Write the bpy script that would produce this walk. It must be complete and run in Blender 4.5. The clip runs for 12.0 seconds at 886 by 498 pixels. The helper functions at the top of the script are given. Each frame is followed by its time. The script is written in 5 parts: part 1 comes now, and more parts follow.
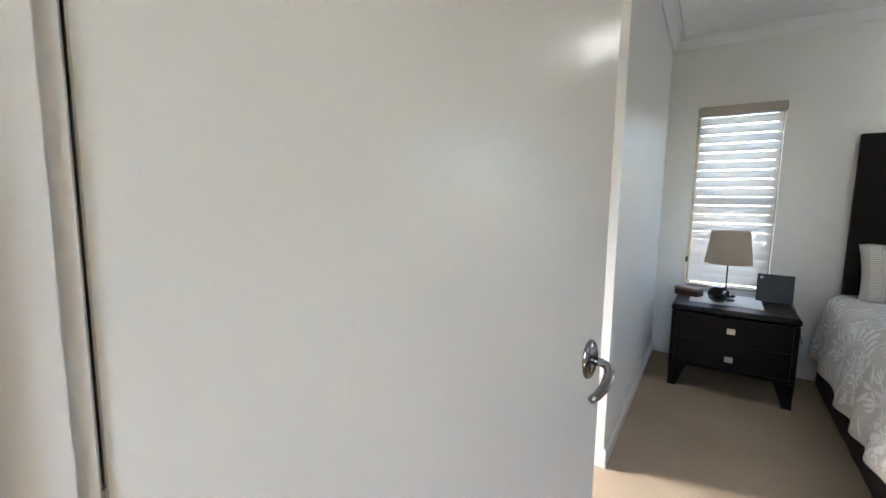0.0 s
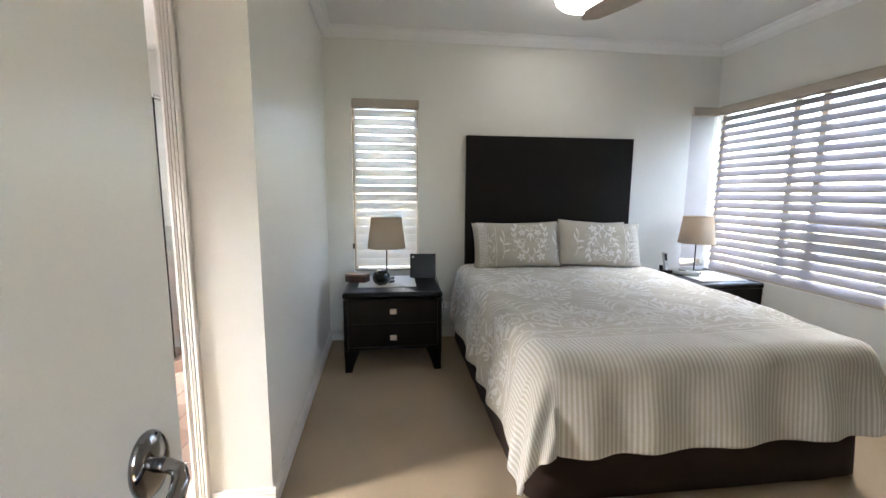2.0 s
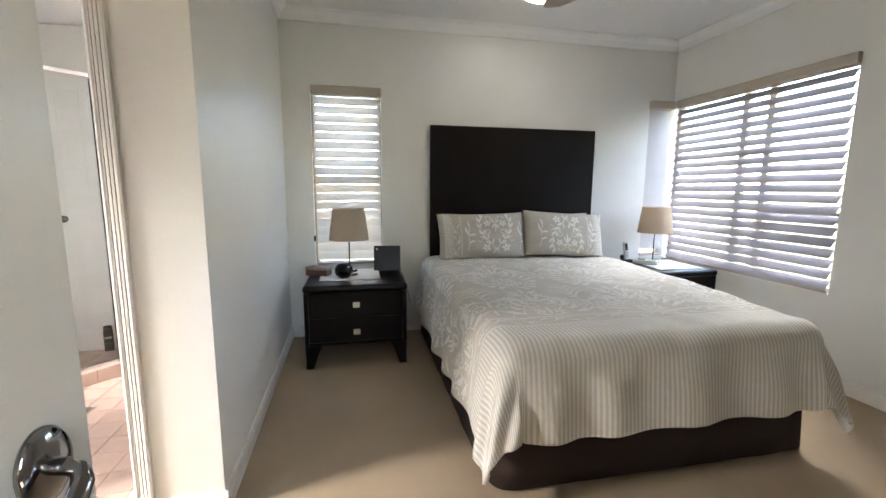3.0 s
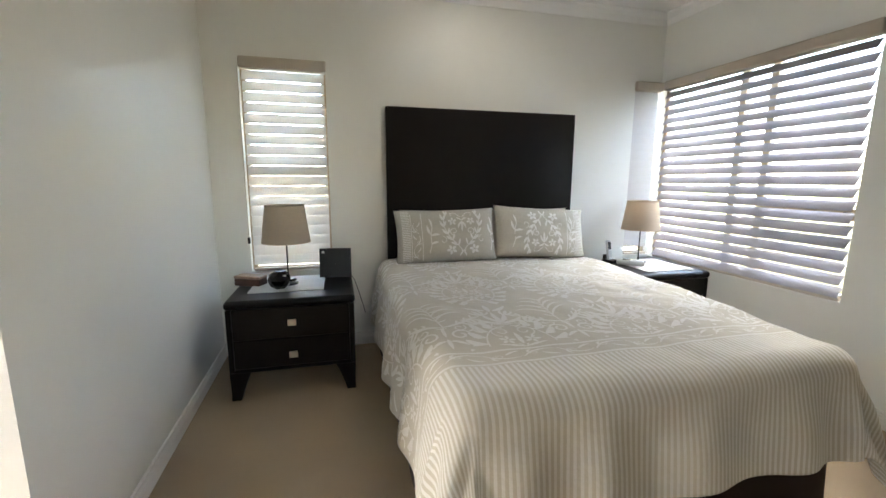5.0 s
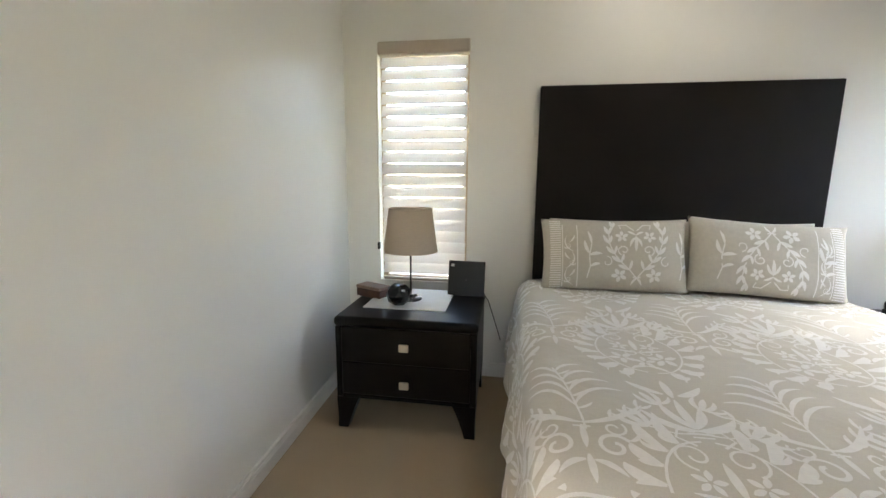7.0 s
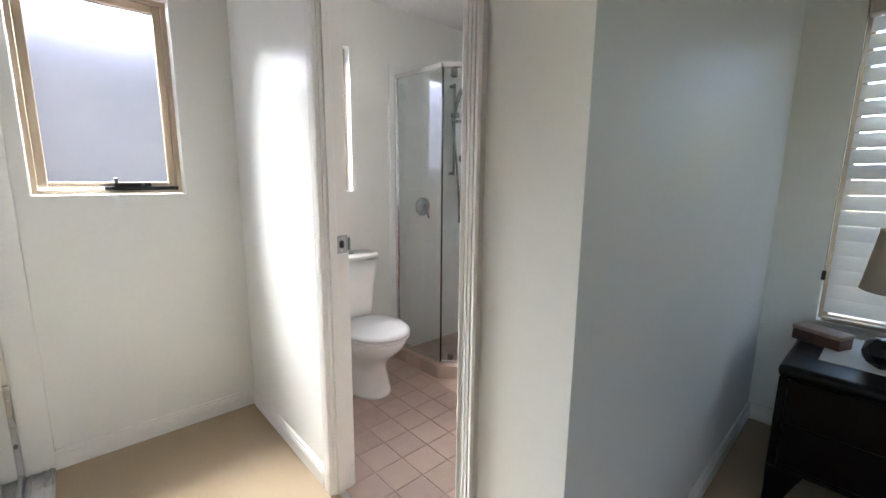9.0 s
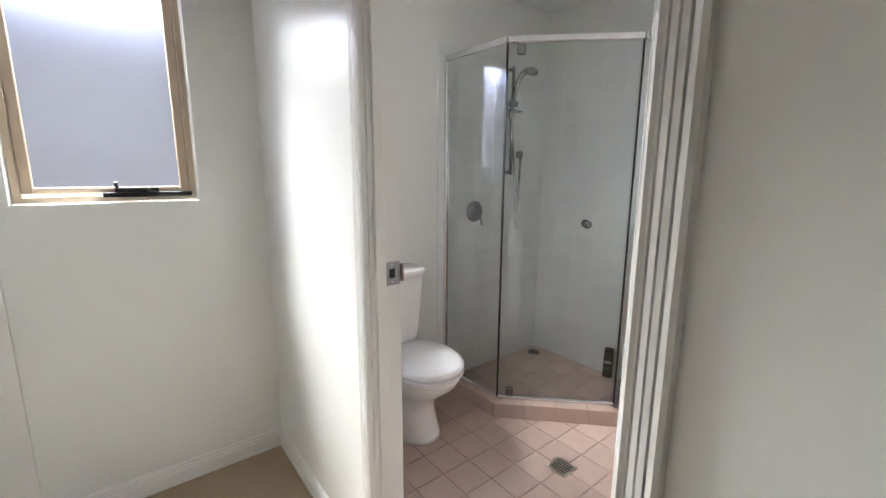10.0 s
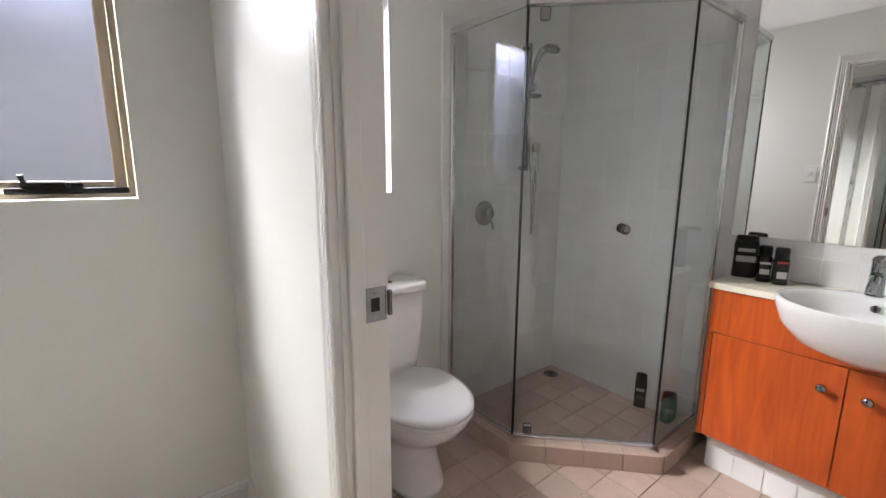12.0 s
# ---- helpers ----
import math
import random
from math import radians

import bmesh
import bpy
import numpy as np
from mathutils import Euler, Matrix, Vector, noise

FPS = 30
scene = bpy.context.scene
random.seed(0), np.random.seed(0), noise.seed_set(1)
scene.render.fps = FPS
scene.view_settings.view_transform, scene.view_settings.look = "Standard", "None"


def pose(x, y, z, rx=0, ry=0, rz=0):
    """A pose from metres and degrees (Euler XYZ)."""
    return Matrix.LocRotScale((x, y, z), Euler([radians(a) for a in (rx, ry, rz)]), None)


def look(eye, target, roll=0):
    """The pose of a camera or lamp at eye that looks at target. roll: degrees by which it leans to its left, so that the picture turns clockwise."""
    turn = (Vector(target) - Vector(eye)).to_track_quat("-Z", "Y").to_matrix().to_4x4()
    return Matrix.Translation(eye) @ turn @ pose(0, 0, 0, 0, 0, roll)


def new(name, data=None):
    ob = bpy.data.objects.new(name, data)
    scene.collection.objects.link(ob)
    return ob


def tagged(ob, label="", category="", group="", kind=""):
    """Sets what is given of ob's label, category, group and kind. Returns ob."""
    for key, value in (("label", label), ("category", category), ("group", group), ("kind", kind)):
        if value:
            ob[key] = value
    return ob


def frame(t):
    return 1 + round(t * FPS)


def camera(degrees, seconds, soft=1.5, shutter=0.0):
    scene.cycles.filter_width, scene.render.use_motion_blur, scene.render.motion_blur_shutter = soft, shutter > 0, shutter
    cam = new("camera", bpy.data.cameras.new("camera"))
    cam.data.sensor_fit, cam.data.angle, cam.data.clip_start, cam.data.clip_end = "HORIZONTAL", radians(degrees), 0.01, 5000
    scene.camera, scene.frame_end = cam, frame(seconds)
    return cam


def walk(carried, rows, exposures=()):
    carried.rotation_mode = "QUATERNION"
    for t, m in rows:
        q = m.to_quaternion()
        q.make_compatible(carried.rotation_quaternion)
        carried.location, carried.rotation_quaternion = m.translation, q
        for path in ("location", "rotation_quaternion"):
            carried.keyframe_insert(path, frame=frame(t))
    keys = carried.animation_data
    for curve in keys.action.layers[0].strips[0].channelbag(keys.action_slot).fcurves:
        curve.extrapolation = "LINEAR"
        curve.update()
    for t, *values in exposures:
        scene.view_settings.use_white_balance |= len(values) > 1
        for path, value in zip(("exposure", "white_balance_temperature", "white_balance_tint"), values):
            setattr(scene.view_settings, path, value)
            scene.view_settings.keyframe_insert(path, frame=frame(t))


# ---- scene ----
cam = camera(93.9, 12.0)
PATH = [
    (0, (-0.085, 0.043, 1.31), (-1.195, 1.69, 1.078), 0.8),
    (0.5, (-0.064, 0.201, 1.343), (-0.721, 2.075, 1.101), 0.4),
    (1, (-0.039, 0.292, 1.324), (-0.289, 2.262, 1.087), 0.4),
    (1.5, (-0.004, 0.388, 1.329), (0.052, 2.371, 1.071), 0.5),
    (2, (0.015, 0.448, 1.318), (0.258, 2.414, 1.046), 0.4),
    (2.5, (0.042, 0.469, 1.262), (0.378, 2.423, 1.0), 0.3),
    (3, (0.046, 0.492, 1.267), (0.442, 2.431, 0.981), 0.4),
    (5, (0.3, 0.93, 1.281), (0.785, 2.842, 0.951), 0.3),
    (5.5, (0.48, 1.197, 1.257), (0.952, 3.113, 0.933), 0.1),
    (6, (0.548, 1.442, 1.275), (0.942, 3.375, 0.948), 0.0),
    (6.5, (0.576, 1.586, 1.292), (0.761, 3.549, 0.958), 0.3),
    (7, (0.494, 1.519, 1.269), (0.193, 3.469, 0.942), 0.5),
    (7.5, (0.423, 1.39, 1.284), (-0.405, 3.179, 0.945), 0.4),
    (7.7, (0.373, 1.337, 1.275), (-0.608, 3.048, 0.943), 0.6),
    (9.5, (-0.321, 1.482, 1.309), (-1.841, 2.733, 0.956), 0.3),
    (10, (-0.538, 1.582, 1.318), (-2.086, 2.796, 0.959), 0.3),
    (10.5, (-0.717, 1.702, 1.309), (-2.27, 2.911, 0.951), 0.3),
    (11, (-0.782, 1.779, 1.301), (-2.341, 2.98, 0.944), 0.4),
    (11.5, (-0.816, 1.795, 1.29), (-2.372, 3.001, 0.94), 0.3),
    (12, (-0.836, 1.806, 1.285), (-2.395, 3.008, 0.934), 0.3),
]
EXPOSURE = [(0, 4.58, 6050, 12), (0.8, 4.66, 6150, 12), (1.5, 4.55, 6400, 12), (3, 4.55, 6650, 12), (5, 4.55, 6950, 10), (6.3, 4.66, 7700, 10), (7, 4.80, 7150, 11), (7.5, 4.62, 6350, 11), (7.9, 4.3, 6000, 10), (8.5, 3.95, 6100, 9), (9.3, 3.76, 6100, 7), (10.5, 3.46, 6080, 8), (12, 3.28, 6250, 10)]
walk(cam, [(t, look(eye, target, roll)) for t, eye, target, roll in PATH], EXPOSURE)

# ---- light ----
world = bpy.data.worlds.new("sky")
scene.world = world
world.use_nodes = True
_n = world.node_tree.nodes
_sky = _n.new("ShaderNodeTexSky")
_sky.sky_type = "NISHITA"
_sky.sun_disc = False
_sky.sun_elevation = radians(50)
_sky.sun_rotation = radians(180)
world.node_tree.links.new(_sky.outputs[0], _n["Background"].inputs[0])
_n["Background"].inputs[1].default_value = 0.15
sun_data = bpy.data.lights.new("sun", "SUN")
sun_data.energy, sun_data.angle, sun_data.color = 4.0, radians(0.5), (1.0, 0.95, 0.88)
sun = new("sun", sun_data)
# the sun stands high over the hallway side of the house
sun.matrix_world = pose(0, 0, 8, 40, 0, 0)


def sky_panel(name, where, size_x, size_y, watts, color):
    """Daylight from the open sky just outside a window's opening."""
    data = bpy.data.lights.new(name, "AREA")
    data.shape, data.size, data.size_y, data.energy, data.color = "RECTANGLE", size_x, size_y, watts, color
    ob = new(name, data)
    ob.matrix_world = where
    return ob


sky_panel("skylight_wide_window", look((4.60, 4.35, 3.70), (2.3, 2.6, 0.9)), 1.0, 1.2, 13.0, (1.0, 0.96, 0.90))
sky_panel("skylight_dressing", look((-3.28, 1.50, 2.60), (-2.0, 1.62, 1.30)), 0.9, 0.8, 42.0, (1.0, 0.96, 0.91))
sky_panel("skylight_ensuite", look((-3.05, 2.48, 1.80), (-1.5, 2.85, 1.35)), 0.8, 0.9, 5.2, (1.0, 0.94, 0.89))


# ---- materials ----
def principled(name, color, rough=0.5, metal=0.0, bump=0.0, bump_scale=200.0, vary=0.06, vary_scale=3.0,
               coat=0.0, trans=0.0, ior=1.45, emit=None, emit_strength=0.0, spec=0.5, detail=4.0, fine=0.0):
    m = bpy.data.materials.new(name)
    m.use_nodes = True
    nt = m.node_tree
    b = nt.nodes["Principled BSDF"]
    b.inputs["Base Color"].default_value = (*color, 1)
    b.inputs["Roughness"].default_value = rough
    b.inputs["Metallic"].default_value = metal
    b.inputs["Coat Weight"].default_value = coat
    b.inputs["Coat Roughness"].default_value = 0.08
    b.inputs["Transmission Weight"].default_value = trans
    b.inputs["IOR"].default_value = ior
    b.inputs["Specular IOR Level"].default_value = spec
    if emit:
        b.inputs["Emission Color"].default_value = (*emit, 1)
        b.inputs["Emission Strength"].default_value = emit_strength
    tc = nt.nodes.new("ShaderNodeTexCoord")
    if vary > 0:
        n1 = nt.nodes.new("ShaderNodeTexNoise")
        n1.inputs["Scale"].default_value = vary_scale
        n1.inputs["Detail"].default_value = detail
        nt.links.new(tc.outputs["Object"], n1.inputs["Vector"])
        ramp = nt.nodes.new("ShaderNodeMapRange")
        ramp.inputs["From Min"].default_value, ramp.inputs["From Max"].default_value = 0.3, 0.7
        ramp.inputs["To Min"].default_value, ramp.inputs["To Max"].default_value = 1 - vary, 1 + vary * 0.5
        nt.links.new(n1.outputs["Fac"], ramp.inputs["Value"])
        last = ramp.outputs["Result"]
        if fine > 0:
            n3 = nt.nodes.new("ShaderNodeTexNoise")
            n3.inputs["Scale"].default_value = bump_scale
            n3.inputs["Detail"].default_value = 2
            nt.links.new(tc.outputs["Object"], n3.inputs["Vector"])
            r3 = nt.nodes.new("ShaderNodeMapRange")
            r3.inputs["From Min"].default_value, r3.inputs["From Max"].default_value = 0.3, 0.7
            r3.inputs["To Min"].default_value, r3.inputs["To Max"].default_value = 1 - fine, 1 + fine
            nt.links.new(n3.outputs["Fac"], r3.inputs["Value"])
            mul = nt.nodes.new("ShaderNodeMath")
            mul.operation = "MULTIPLY"
            nt.links.new(last, mul.inputs[0])
            nt.links.new(r3.outputs["Result"], mul.inputs[1])
            last = mul.outputs[0]
        mix = nt.nodes.new("ShaderNodeVectorMath")
        mix.operation = "SCALE"
        mix.inputs[0].default_value = color
        nt.links.new(last, mix.inputs["Scale"])
        nt.links.new(mix.outputs[0], b.inputs["Base Color"])
        rr = nt.nodes.new("ShaderNodeMapRange")
        rr.inputs["To Min"].default_value, rr.inputs["To Max"].default_value = rough * 0.88, min(1, rough * 1.12)
        nt.links.new(n1.outputs["Fac"], rr.inputs["Value"])
        nt.links.new(rr.outputs["Result"], b.inputs["Roughness"])
    if bump > 0:
        n2 = nt.nodes.new("ShaderNodeTexNoise")
        n2.inputs["Scale"].default_value = bump_scale
        n2.inputs["Detail"].default_value = 3
        nt.links.new(tc.outputs["Object"], n2.inputs["Vector"])
        bp = nt.nodes.new("ShaderNodeBump")
        bp.inputs["Strength"].default_value = bump
        bp.inputs["Distance"].default_value = 0.004
        nt.links.new(n2.outputs["Fac"], bp.inputs["Height"])
        nt.links.new(bp.outputs[0], b.inputs["Normal"])
    return m


def translucent(name, color, part_through=0.5, rough=0.8):
    m = bpy.data.materials.new(name)
    m.use_nodes = True
    nt = m.node_tree
    nt.nodes.remove(nt.nodes["Principled BSDF"])
    d, t, mx = nt.nodes.new("ShaderNodeBsdfDiffuse"), nt.nodes.new("ShaderNodeBsdfTranslucent"), nt.nodes.new("ShaderNodeMixShader")
    n1, tc = nt.nodes.new("ShaderNodeTexNoise"), nt.nodes.new("ShaderNodeTexCoord")
    n1.inputs["Scale"].default_value = 40
    mp = nt.nodes.new("ShaderNodeMapping")
    mp.inputs["Scale"].default_value = (1, 1, 12)
    nt.links.new(tc.outputs["Object"], mp.inputs["Vector"])
    nt.links.new(mp.outputs[0], n1.inputs["Vector"])
    mr = nt.nodes.new("ShaderNodeMapRange")
    mr.inputs["To Min"].default_value, mr.inputs["To Max"].default_value = 0.88, 1.08
    nt.links.new(n1.outputs["Fac"], mr.inputs["Value"])
    sc = nt.nodes.new("ShaderNodeVectorMath")
    sc.operation = "SCALE"
    sc.inputs[0].default_value = color
    nt.links.new(mr.outputs["Result"], sc.inputs["Scale"])
    nt.links.new(sc.outputs[0], d.inputs["Color"])
    nt.links.new(sc.outputs[0], t.inputs["Color"])
    mx.inputs[0].default_value = part_through
    nt.links.new(d.outputs[0], mx.inputs[1])
    nt.links.new(t.outputs[0], mx.inputs[2])
    nt.links.new(mx.outputs[0], nt.nodes["Material Output"].inputs["Surface"])
    return m


M_WALL = principled("wall_paint", (0.78, 0.78, 0.745), rough=0.36, bump=0.06, bump_scale=350, vary=0.03, vary_scale=1.2, spec=0.5)
M_CEIL = principled("ceiling_paint", (0.82, 0.82, 0.81), rough=0.9, bump=0.05, bump_scale=300, vary=0.03, vary_scale=1.0, spec=0.2)
M_TRIM = principled("trim_gloss_white", (0.80, 0.79, 0.76), rough=0.32, vary=0.02, vary_scale=2)
M_DOOR = principled("door_paint", (0.72, 0.71, 0.67), rough=0.22, bump=0.05, bump_scale=90, vary=0.03, vary_scale=2)
M_CARPET = principled("carpet", (0.44, 0.345, 0.24), rough=0.95, bump=0.9, bump_scale=420, vary=0.10, vary_scale=1.6, spec=0.1, fine=0.22)
M_TILE_FLOOR = principled("floor_tile", (0.545, 0.42, 0.355), rough=0.38, bump=0.05, bump_scale=150, vary=0.09, vary_scale=6, fine=0.04)
M_GROUT = principled("grout_brown", (0.46, 0.37, 0.32), rough=0.9, bump=0.3, bump_scale=300, vary=0.15, vary_scale=8)
M_TILE_WALL = principled("wall_tile", (0.80, 0.81, 0.81), rough=0.07, bump=0.02, bump_scale=12, vary=0.03, vary_scale=5)
M_GROUT_W = principled("grout_white", (0.84, 0.84, 0.83), rough=0.7, bump=0.2, bump_scale=300, vary=0.08, vary_scale=8)
M_DARK = principled("dark_stained_wood", (0.007, 0.0055, 0.005), rough=0.34, bump=0.06, bump_scale=40, vary=0.25, vary_scale=9, spec=0.15)
M_HEADB = principled("headboard_leather", (0.010, 0.0075, 0.007), rough=0.5, spec=0.18, bump=0.25, bump_scale=260, vary=0.18, vary_scale=6)
M_VALANCE = principled("brown_valance", (0.036, 0.020, 0.017), rough=0.9, bump=0.4, bump_scale=320, vary=0.2, vary_scale=8, fine=0.1)
# Next two chromes: dark reflections of the surroundings are put into the base colour.
M_CHROME = principled("chrome", (0.32, 0.32, 0.33), rough=0.08, metal=1, vary=0.02, vary_scale=20)
M_KNOB = principled("chrome_dark_reflection", (0.16, 0.16, 0.165), rough=0.12, metal=1, vary=0.05, vary_scale=20)
M_RAIL = principled("bright_chrome", (0.74, 0.74, 0.75), rough=0.16, metal=1, vary=0.03, vary_scale=14)
M_ALU = principled("anodised_aluminium", (0.62, 0.62, 0.62), rough=0.28, metal=1, vary=0.04, vary_scale=10)
M_NICKEL = principled("brushed_nickel", (0.62, 0.58, 0.50), rough=0.33, metal=1, vary=0.05, vary_scale=30)
M_FRAME = principled("beige_window_frame", (0.50, 0.40, 0.29), rough=0.4, vary=0.05, vary_scale=6, bump=0.03)
M_BLACK = principled("black_plastic", (0.008, 0.008, 0.009), rough=0.35, spec=0.3, vary=0.1, vary_scale=20, bump=0.04)
M_GLOSSBLACK = principled("black_gloss", (0.010, 0.010, 0.012), rough=0.12, vary=0.1, vary_scale=20)
M_PORCELAIN = principled("porcelain", (0.84, 0.84, 0.83), rough=0.07, vary=0.015, vary_scale=3, coat=0.3)
M_SEAT = principled("seat_plastic", (0.80, 0.80, 0.81), rough=0.16, vary=0.015, vary_scale=3)
M_BENCH = principled("cream_laminate", (0.80, 0.75, 0.62), rough=0.3, vary=0.04, vary_scale=20, fine=0.03)
M_MIRROR = principled("mirror", (0.90, 0.91, 0.90), rough=0.0, metal=1, vary=0)
M_GLASS = principled("shower_glass", (0.94, 0.97, 0.96), rough=0.0, trans=1, ior=1.45, vary=0)
M_PANE = principled("window_glass", (0.97, 0.99, 0.98), rough=0.0, trans=1, ior=1.3, vary=0)
M_FROST = principled("frosted_glass", (0.090, 0.095, 0.145), rough=0.46, trans=1, ior=1.2, vary=0.02, vary_scale=3, bump=0.05, bump_scale=120)
M_PELMET = principled("beige_blind_cassette", (0.50, 0.44, 0.37), rough=0.7, bump=0.15, bump_scale=300, vary=0.06, vary_scale=5)
# Same vane cloth three times; each window's light and shade is put in the colour.
M_VANE_SHADED = translucent("shaded_vane_fabric", (0.42, 0.415, 0.47), 0.07)
M_VANE_LIT = translucent("lit_vane_fabric", (0.74, 0.72, 0.71), 0.42)
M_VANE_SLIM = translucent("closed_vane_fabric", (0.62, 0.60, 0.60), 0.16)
M_SHADE = translucent("linen_lampshade", (0.62, 0.52, 0.41), 0.4)
M_PLACEMAT = principled("white_placemat", (0.72, 0.71, 0.68), rough=0.85, bump=0.5, bump_scale=350, vary=0.06, vary_scale=12)
M_BOXWOOD = principled("red_brown_box", (0.085, 0.040, 0.028), rough=0.4, bump=0.1, bump_scale=60, vary=0.3, vary_scale=25)
M_BOXTOP = principled("pale_brown_lid", (0.30, 0.20, 0.15), rough=0.45, vary=0.2, vary_scale=30)
M_WHITEPLASTIC = principled("white_plastic", (0.78, 0.77, 0.74), rough=0.35, vary=0.02, vary_scale=10)
M_SILVERPLASTIC = principled("silver_plastic", (0.55, 0.57, 0.58), rough=0.35, metal=0.3, vary=0.05, vary_scale=20)
M_CABLE = principled("black_cable", (0.02, 0.02, 0.02), rough=0.5, vary=0.1)
M_DIFFUSER = principled("light_diffuser", (0.9, 0.9, 0.88), rough=0.5, vary=0, emit=(1.0, 0.97, 0.90), emit_strength=0.52)
M_BLADE = principled("fan_blade", (0.52, 0.46, 0.39), rough=0.45, bump=0.05, bump_scale=80, vary=0.12, vary_scale=12)
M_TEAL = principled("teal_bottle", (0.06, 0.22, 0.22), rough=0.25, vary=0.1, vary_scale=20)
M_RED = principled("red_print", (0.35, 0.03, 0.03), rough=0.4, vary=0.05)
M_GREYPRINT = principled("grey_print", (0.45, 0.45, 0.46), rough=0.4, vary=0.05)
M_FENCE = principled("cream_rendered_wall", (0.62, 0.55, 0.38), rough=0.9, bump=0.3, bump_scale=40, vary=0.12, vary_scale=2)
M_GRASS = principled("outside_ground", (0.16, 0.17, 0.07), rough=1, bump=0.5, bump_scale=60, vary=0.3, vary_scale=3)
M_LEAF = principled("hedge_leaf", (0.07, 0.12, 0.035), rough=0.6, vary=0.35, vary_scale=9)
M_BARK = principled("bark", (0.12, 0.09, 0.065), rough=0.95, bump=0.6, bump_scale=50, vary=0.3, vary_scale=10)


def wood_orange():
    m = bpy.data.materials.new("cherry_veneer")
    m.use_nodes = True
    nt = m.node_tree
    b = nt.nodes["Principled BSDF"]
    b.inputs["Roughness"].default_value = 0.3
    tc = nt.nodes.new("ShaderNodeTexCoord")
    mp = nt.nodes.new("ShaderNodeMapping")
    mp.inputs["Scale"].default_value = (9, 9, 0.9)
    nt.links.new(tc.outputs["Object"], mp.inputs["Vector"])
    n = nt.nodes.new("ShaderNodeTexNoise")
    n.inputs["Scale"].default_value, n.inputs["Detail"].default_value, n.inputs["Distortion"].default_value = 1.6, 9, 2.2
    nt.links.new(mp.outputs[0], n.inputs["Vector"])
    r = nt.nodes.new("ShaderNodeValToRGB")
    r.color_ramp.elements[0].position, r.color_ramp.elements[0].color = 0.28, (0.40, 0.062, 0.011, 1)
    r.color_ramp.elements[1].position, r.color_ramp.elements[1].color = 0.72, (0.60, 0.112, 0.019, 1)
    nt.links.new(n.outputs["Fac"], r.inputs["Fac"])
    nt.links.new(r.outputs[0], b.inputs["Base Color"])
    return m


M_CHERRY = wood_orange()


def doona_fabric():
    """Beige cotton; past the border at the foot, white pin stripes. UV holds metres along the cloth."""
    m = bpy.data.materials.new("doona_cotton")
    m.use_nodes = True
    nt = m.node_tree
    b = nt.nodes["Principled BSDF"]
    b.inputs["Roughness"].default_value = 0.9
    b.inputs["Specular IOR Level"].default_value = 0.15
    b.inputs["Sheen Weight"].default_value = 0.25
    uv = nt.nodes.new("ShaderNodeUVMap")
    sep = nt.nodes.new("ShaderNodeSeparateXYZ")
    nt.links.new(uv.outputs[0], sep.inputs[0])

    def op(kind, a, c=None):
        x = nt.nodes.new("ShaderNodeMath")
        x.operation = kind
        for i, v in enumerate((a, c)):
            if v is None:
                continue
            if isinstance(v, (int, float)):
                x.inputs[i].default_value = v
            else:
                nt.links.new(v, x.inputs[i])
        return x.outputs[0]

    u, v = sep.outputs["X"], sep.outputs["Y"]
    stripe = op("GREATER_THAN", op("FRACT", op("MULTIPLY", u, 1 / 0.0215)), 0.52)
    area = op("GREATER_THAN", v, STRIPES_FROM)
    hem1 = op("LESS_THAN", op("ABSOLUTE", op("SUBTRACT", v, STRIPES_FROM - 0.012)), 0.006)
    hem2 = op("LESS_THAN", op("ABSOLUTE", op("SUBTRACT", v, STRIPES_FROM - 0.105)), 0.006)
    white = op("MAXIMUM", op("MULTIPLY", stripe, area), op("MAXIMUM", hem1, hem2))
    n = nt.nodes.new("ShaderNodeTexNoise")
    n.inputs["Scale"].default_value, n.inputs["Detail"].default_value = 180, 3
    nt.links.new(uv.outputs[0], n.inputs["Vector"])
    mx = nt.nodes.new("ShaderNodeMix")
    mx.data_type = "RGBA"
    nt.links.new(white, mx.inputs[0])
    mx.inputs[6].default_value = (0.61, 0.575, 0.50, 1)
    mx.inputs[7].default_value = (0.80, 0.785, 0.75, 1)
    mr = nt.nodes.new("ShaderNodeMapRange")
    mr.inputs["To Min"].default_value, mr.inputs["To Max"].default_value = 0.9, 1.08
    nt.links.new(n.outputs["Fac"], mr.inputs["Value"])
    sc = nt.nodes.new("ShaderNodeVectorMath")
    sc.operation = "SCALE"
    nt.links.new(mx.outputs[2], sc.inputs[0])
    nt.links.new(mr.outputs["Result"], sc.inputs["Scale"])
    nt.links.new(sc.outputs[0], b.inputs["Base Color"])
    n2 = nt.nodes.new("ShaderNodeTexNoise")
    n2.inputs["Scale"].default_value, n2.inputs["Detail"].default_value = 14, 4
    nt.links.new(uv.outputs[0], n2.inputs["Vector"])
    bp = nt.nodes.new("ShaderNodeBump")
    bp.inputs["Strength"].default_value, bp.inputs["Distance"].default_value = 0.35, 0.012
    nt.links.new(n2.outputs["Fac"], bp.inputs["Height"])
    nt.links.new(bp.outputs[0], b.inputs["Normal"])
    return m


STRIPES_FROM = 1.81
M_DOONA = doona_fabric()
M_PRINT = principled("white_print", (0.84, 0.825, 0.79), rough=0.9, vary=0.05, vary_scale=60, spec=0.15)
M_PILLOW = principled("beige_pillow_cotton", (0.56, 0.525, 0.45), rough=0.9, bump=0.2, bump_scale=25, vary=0.06, vary_scale=60, spec=0.15)
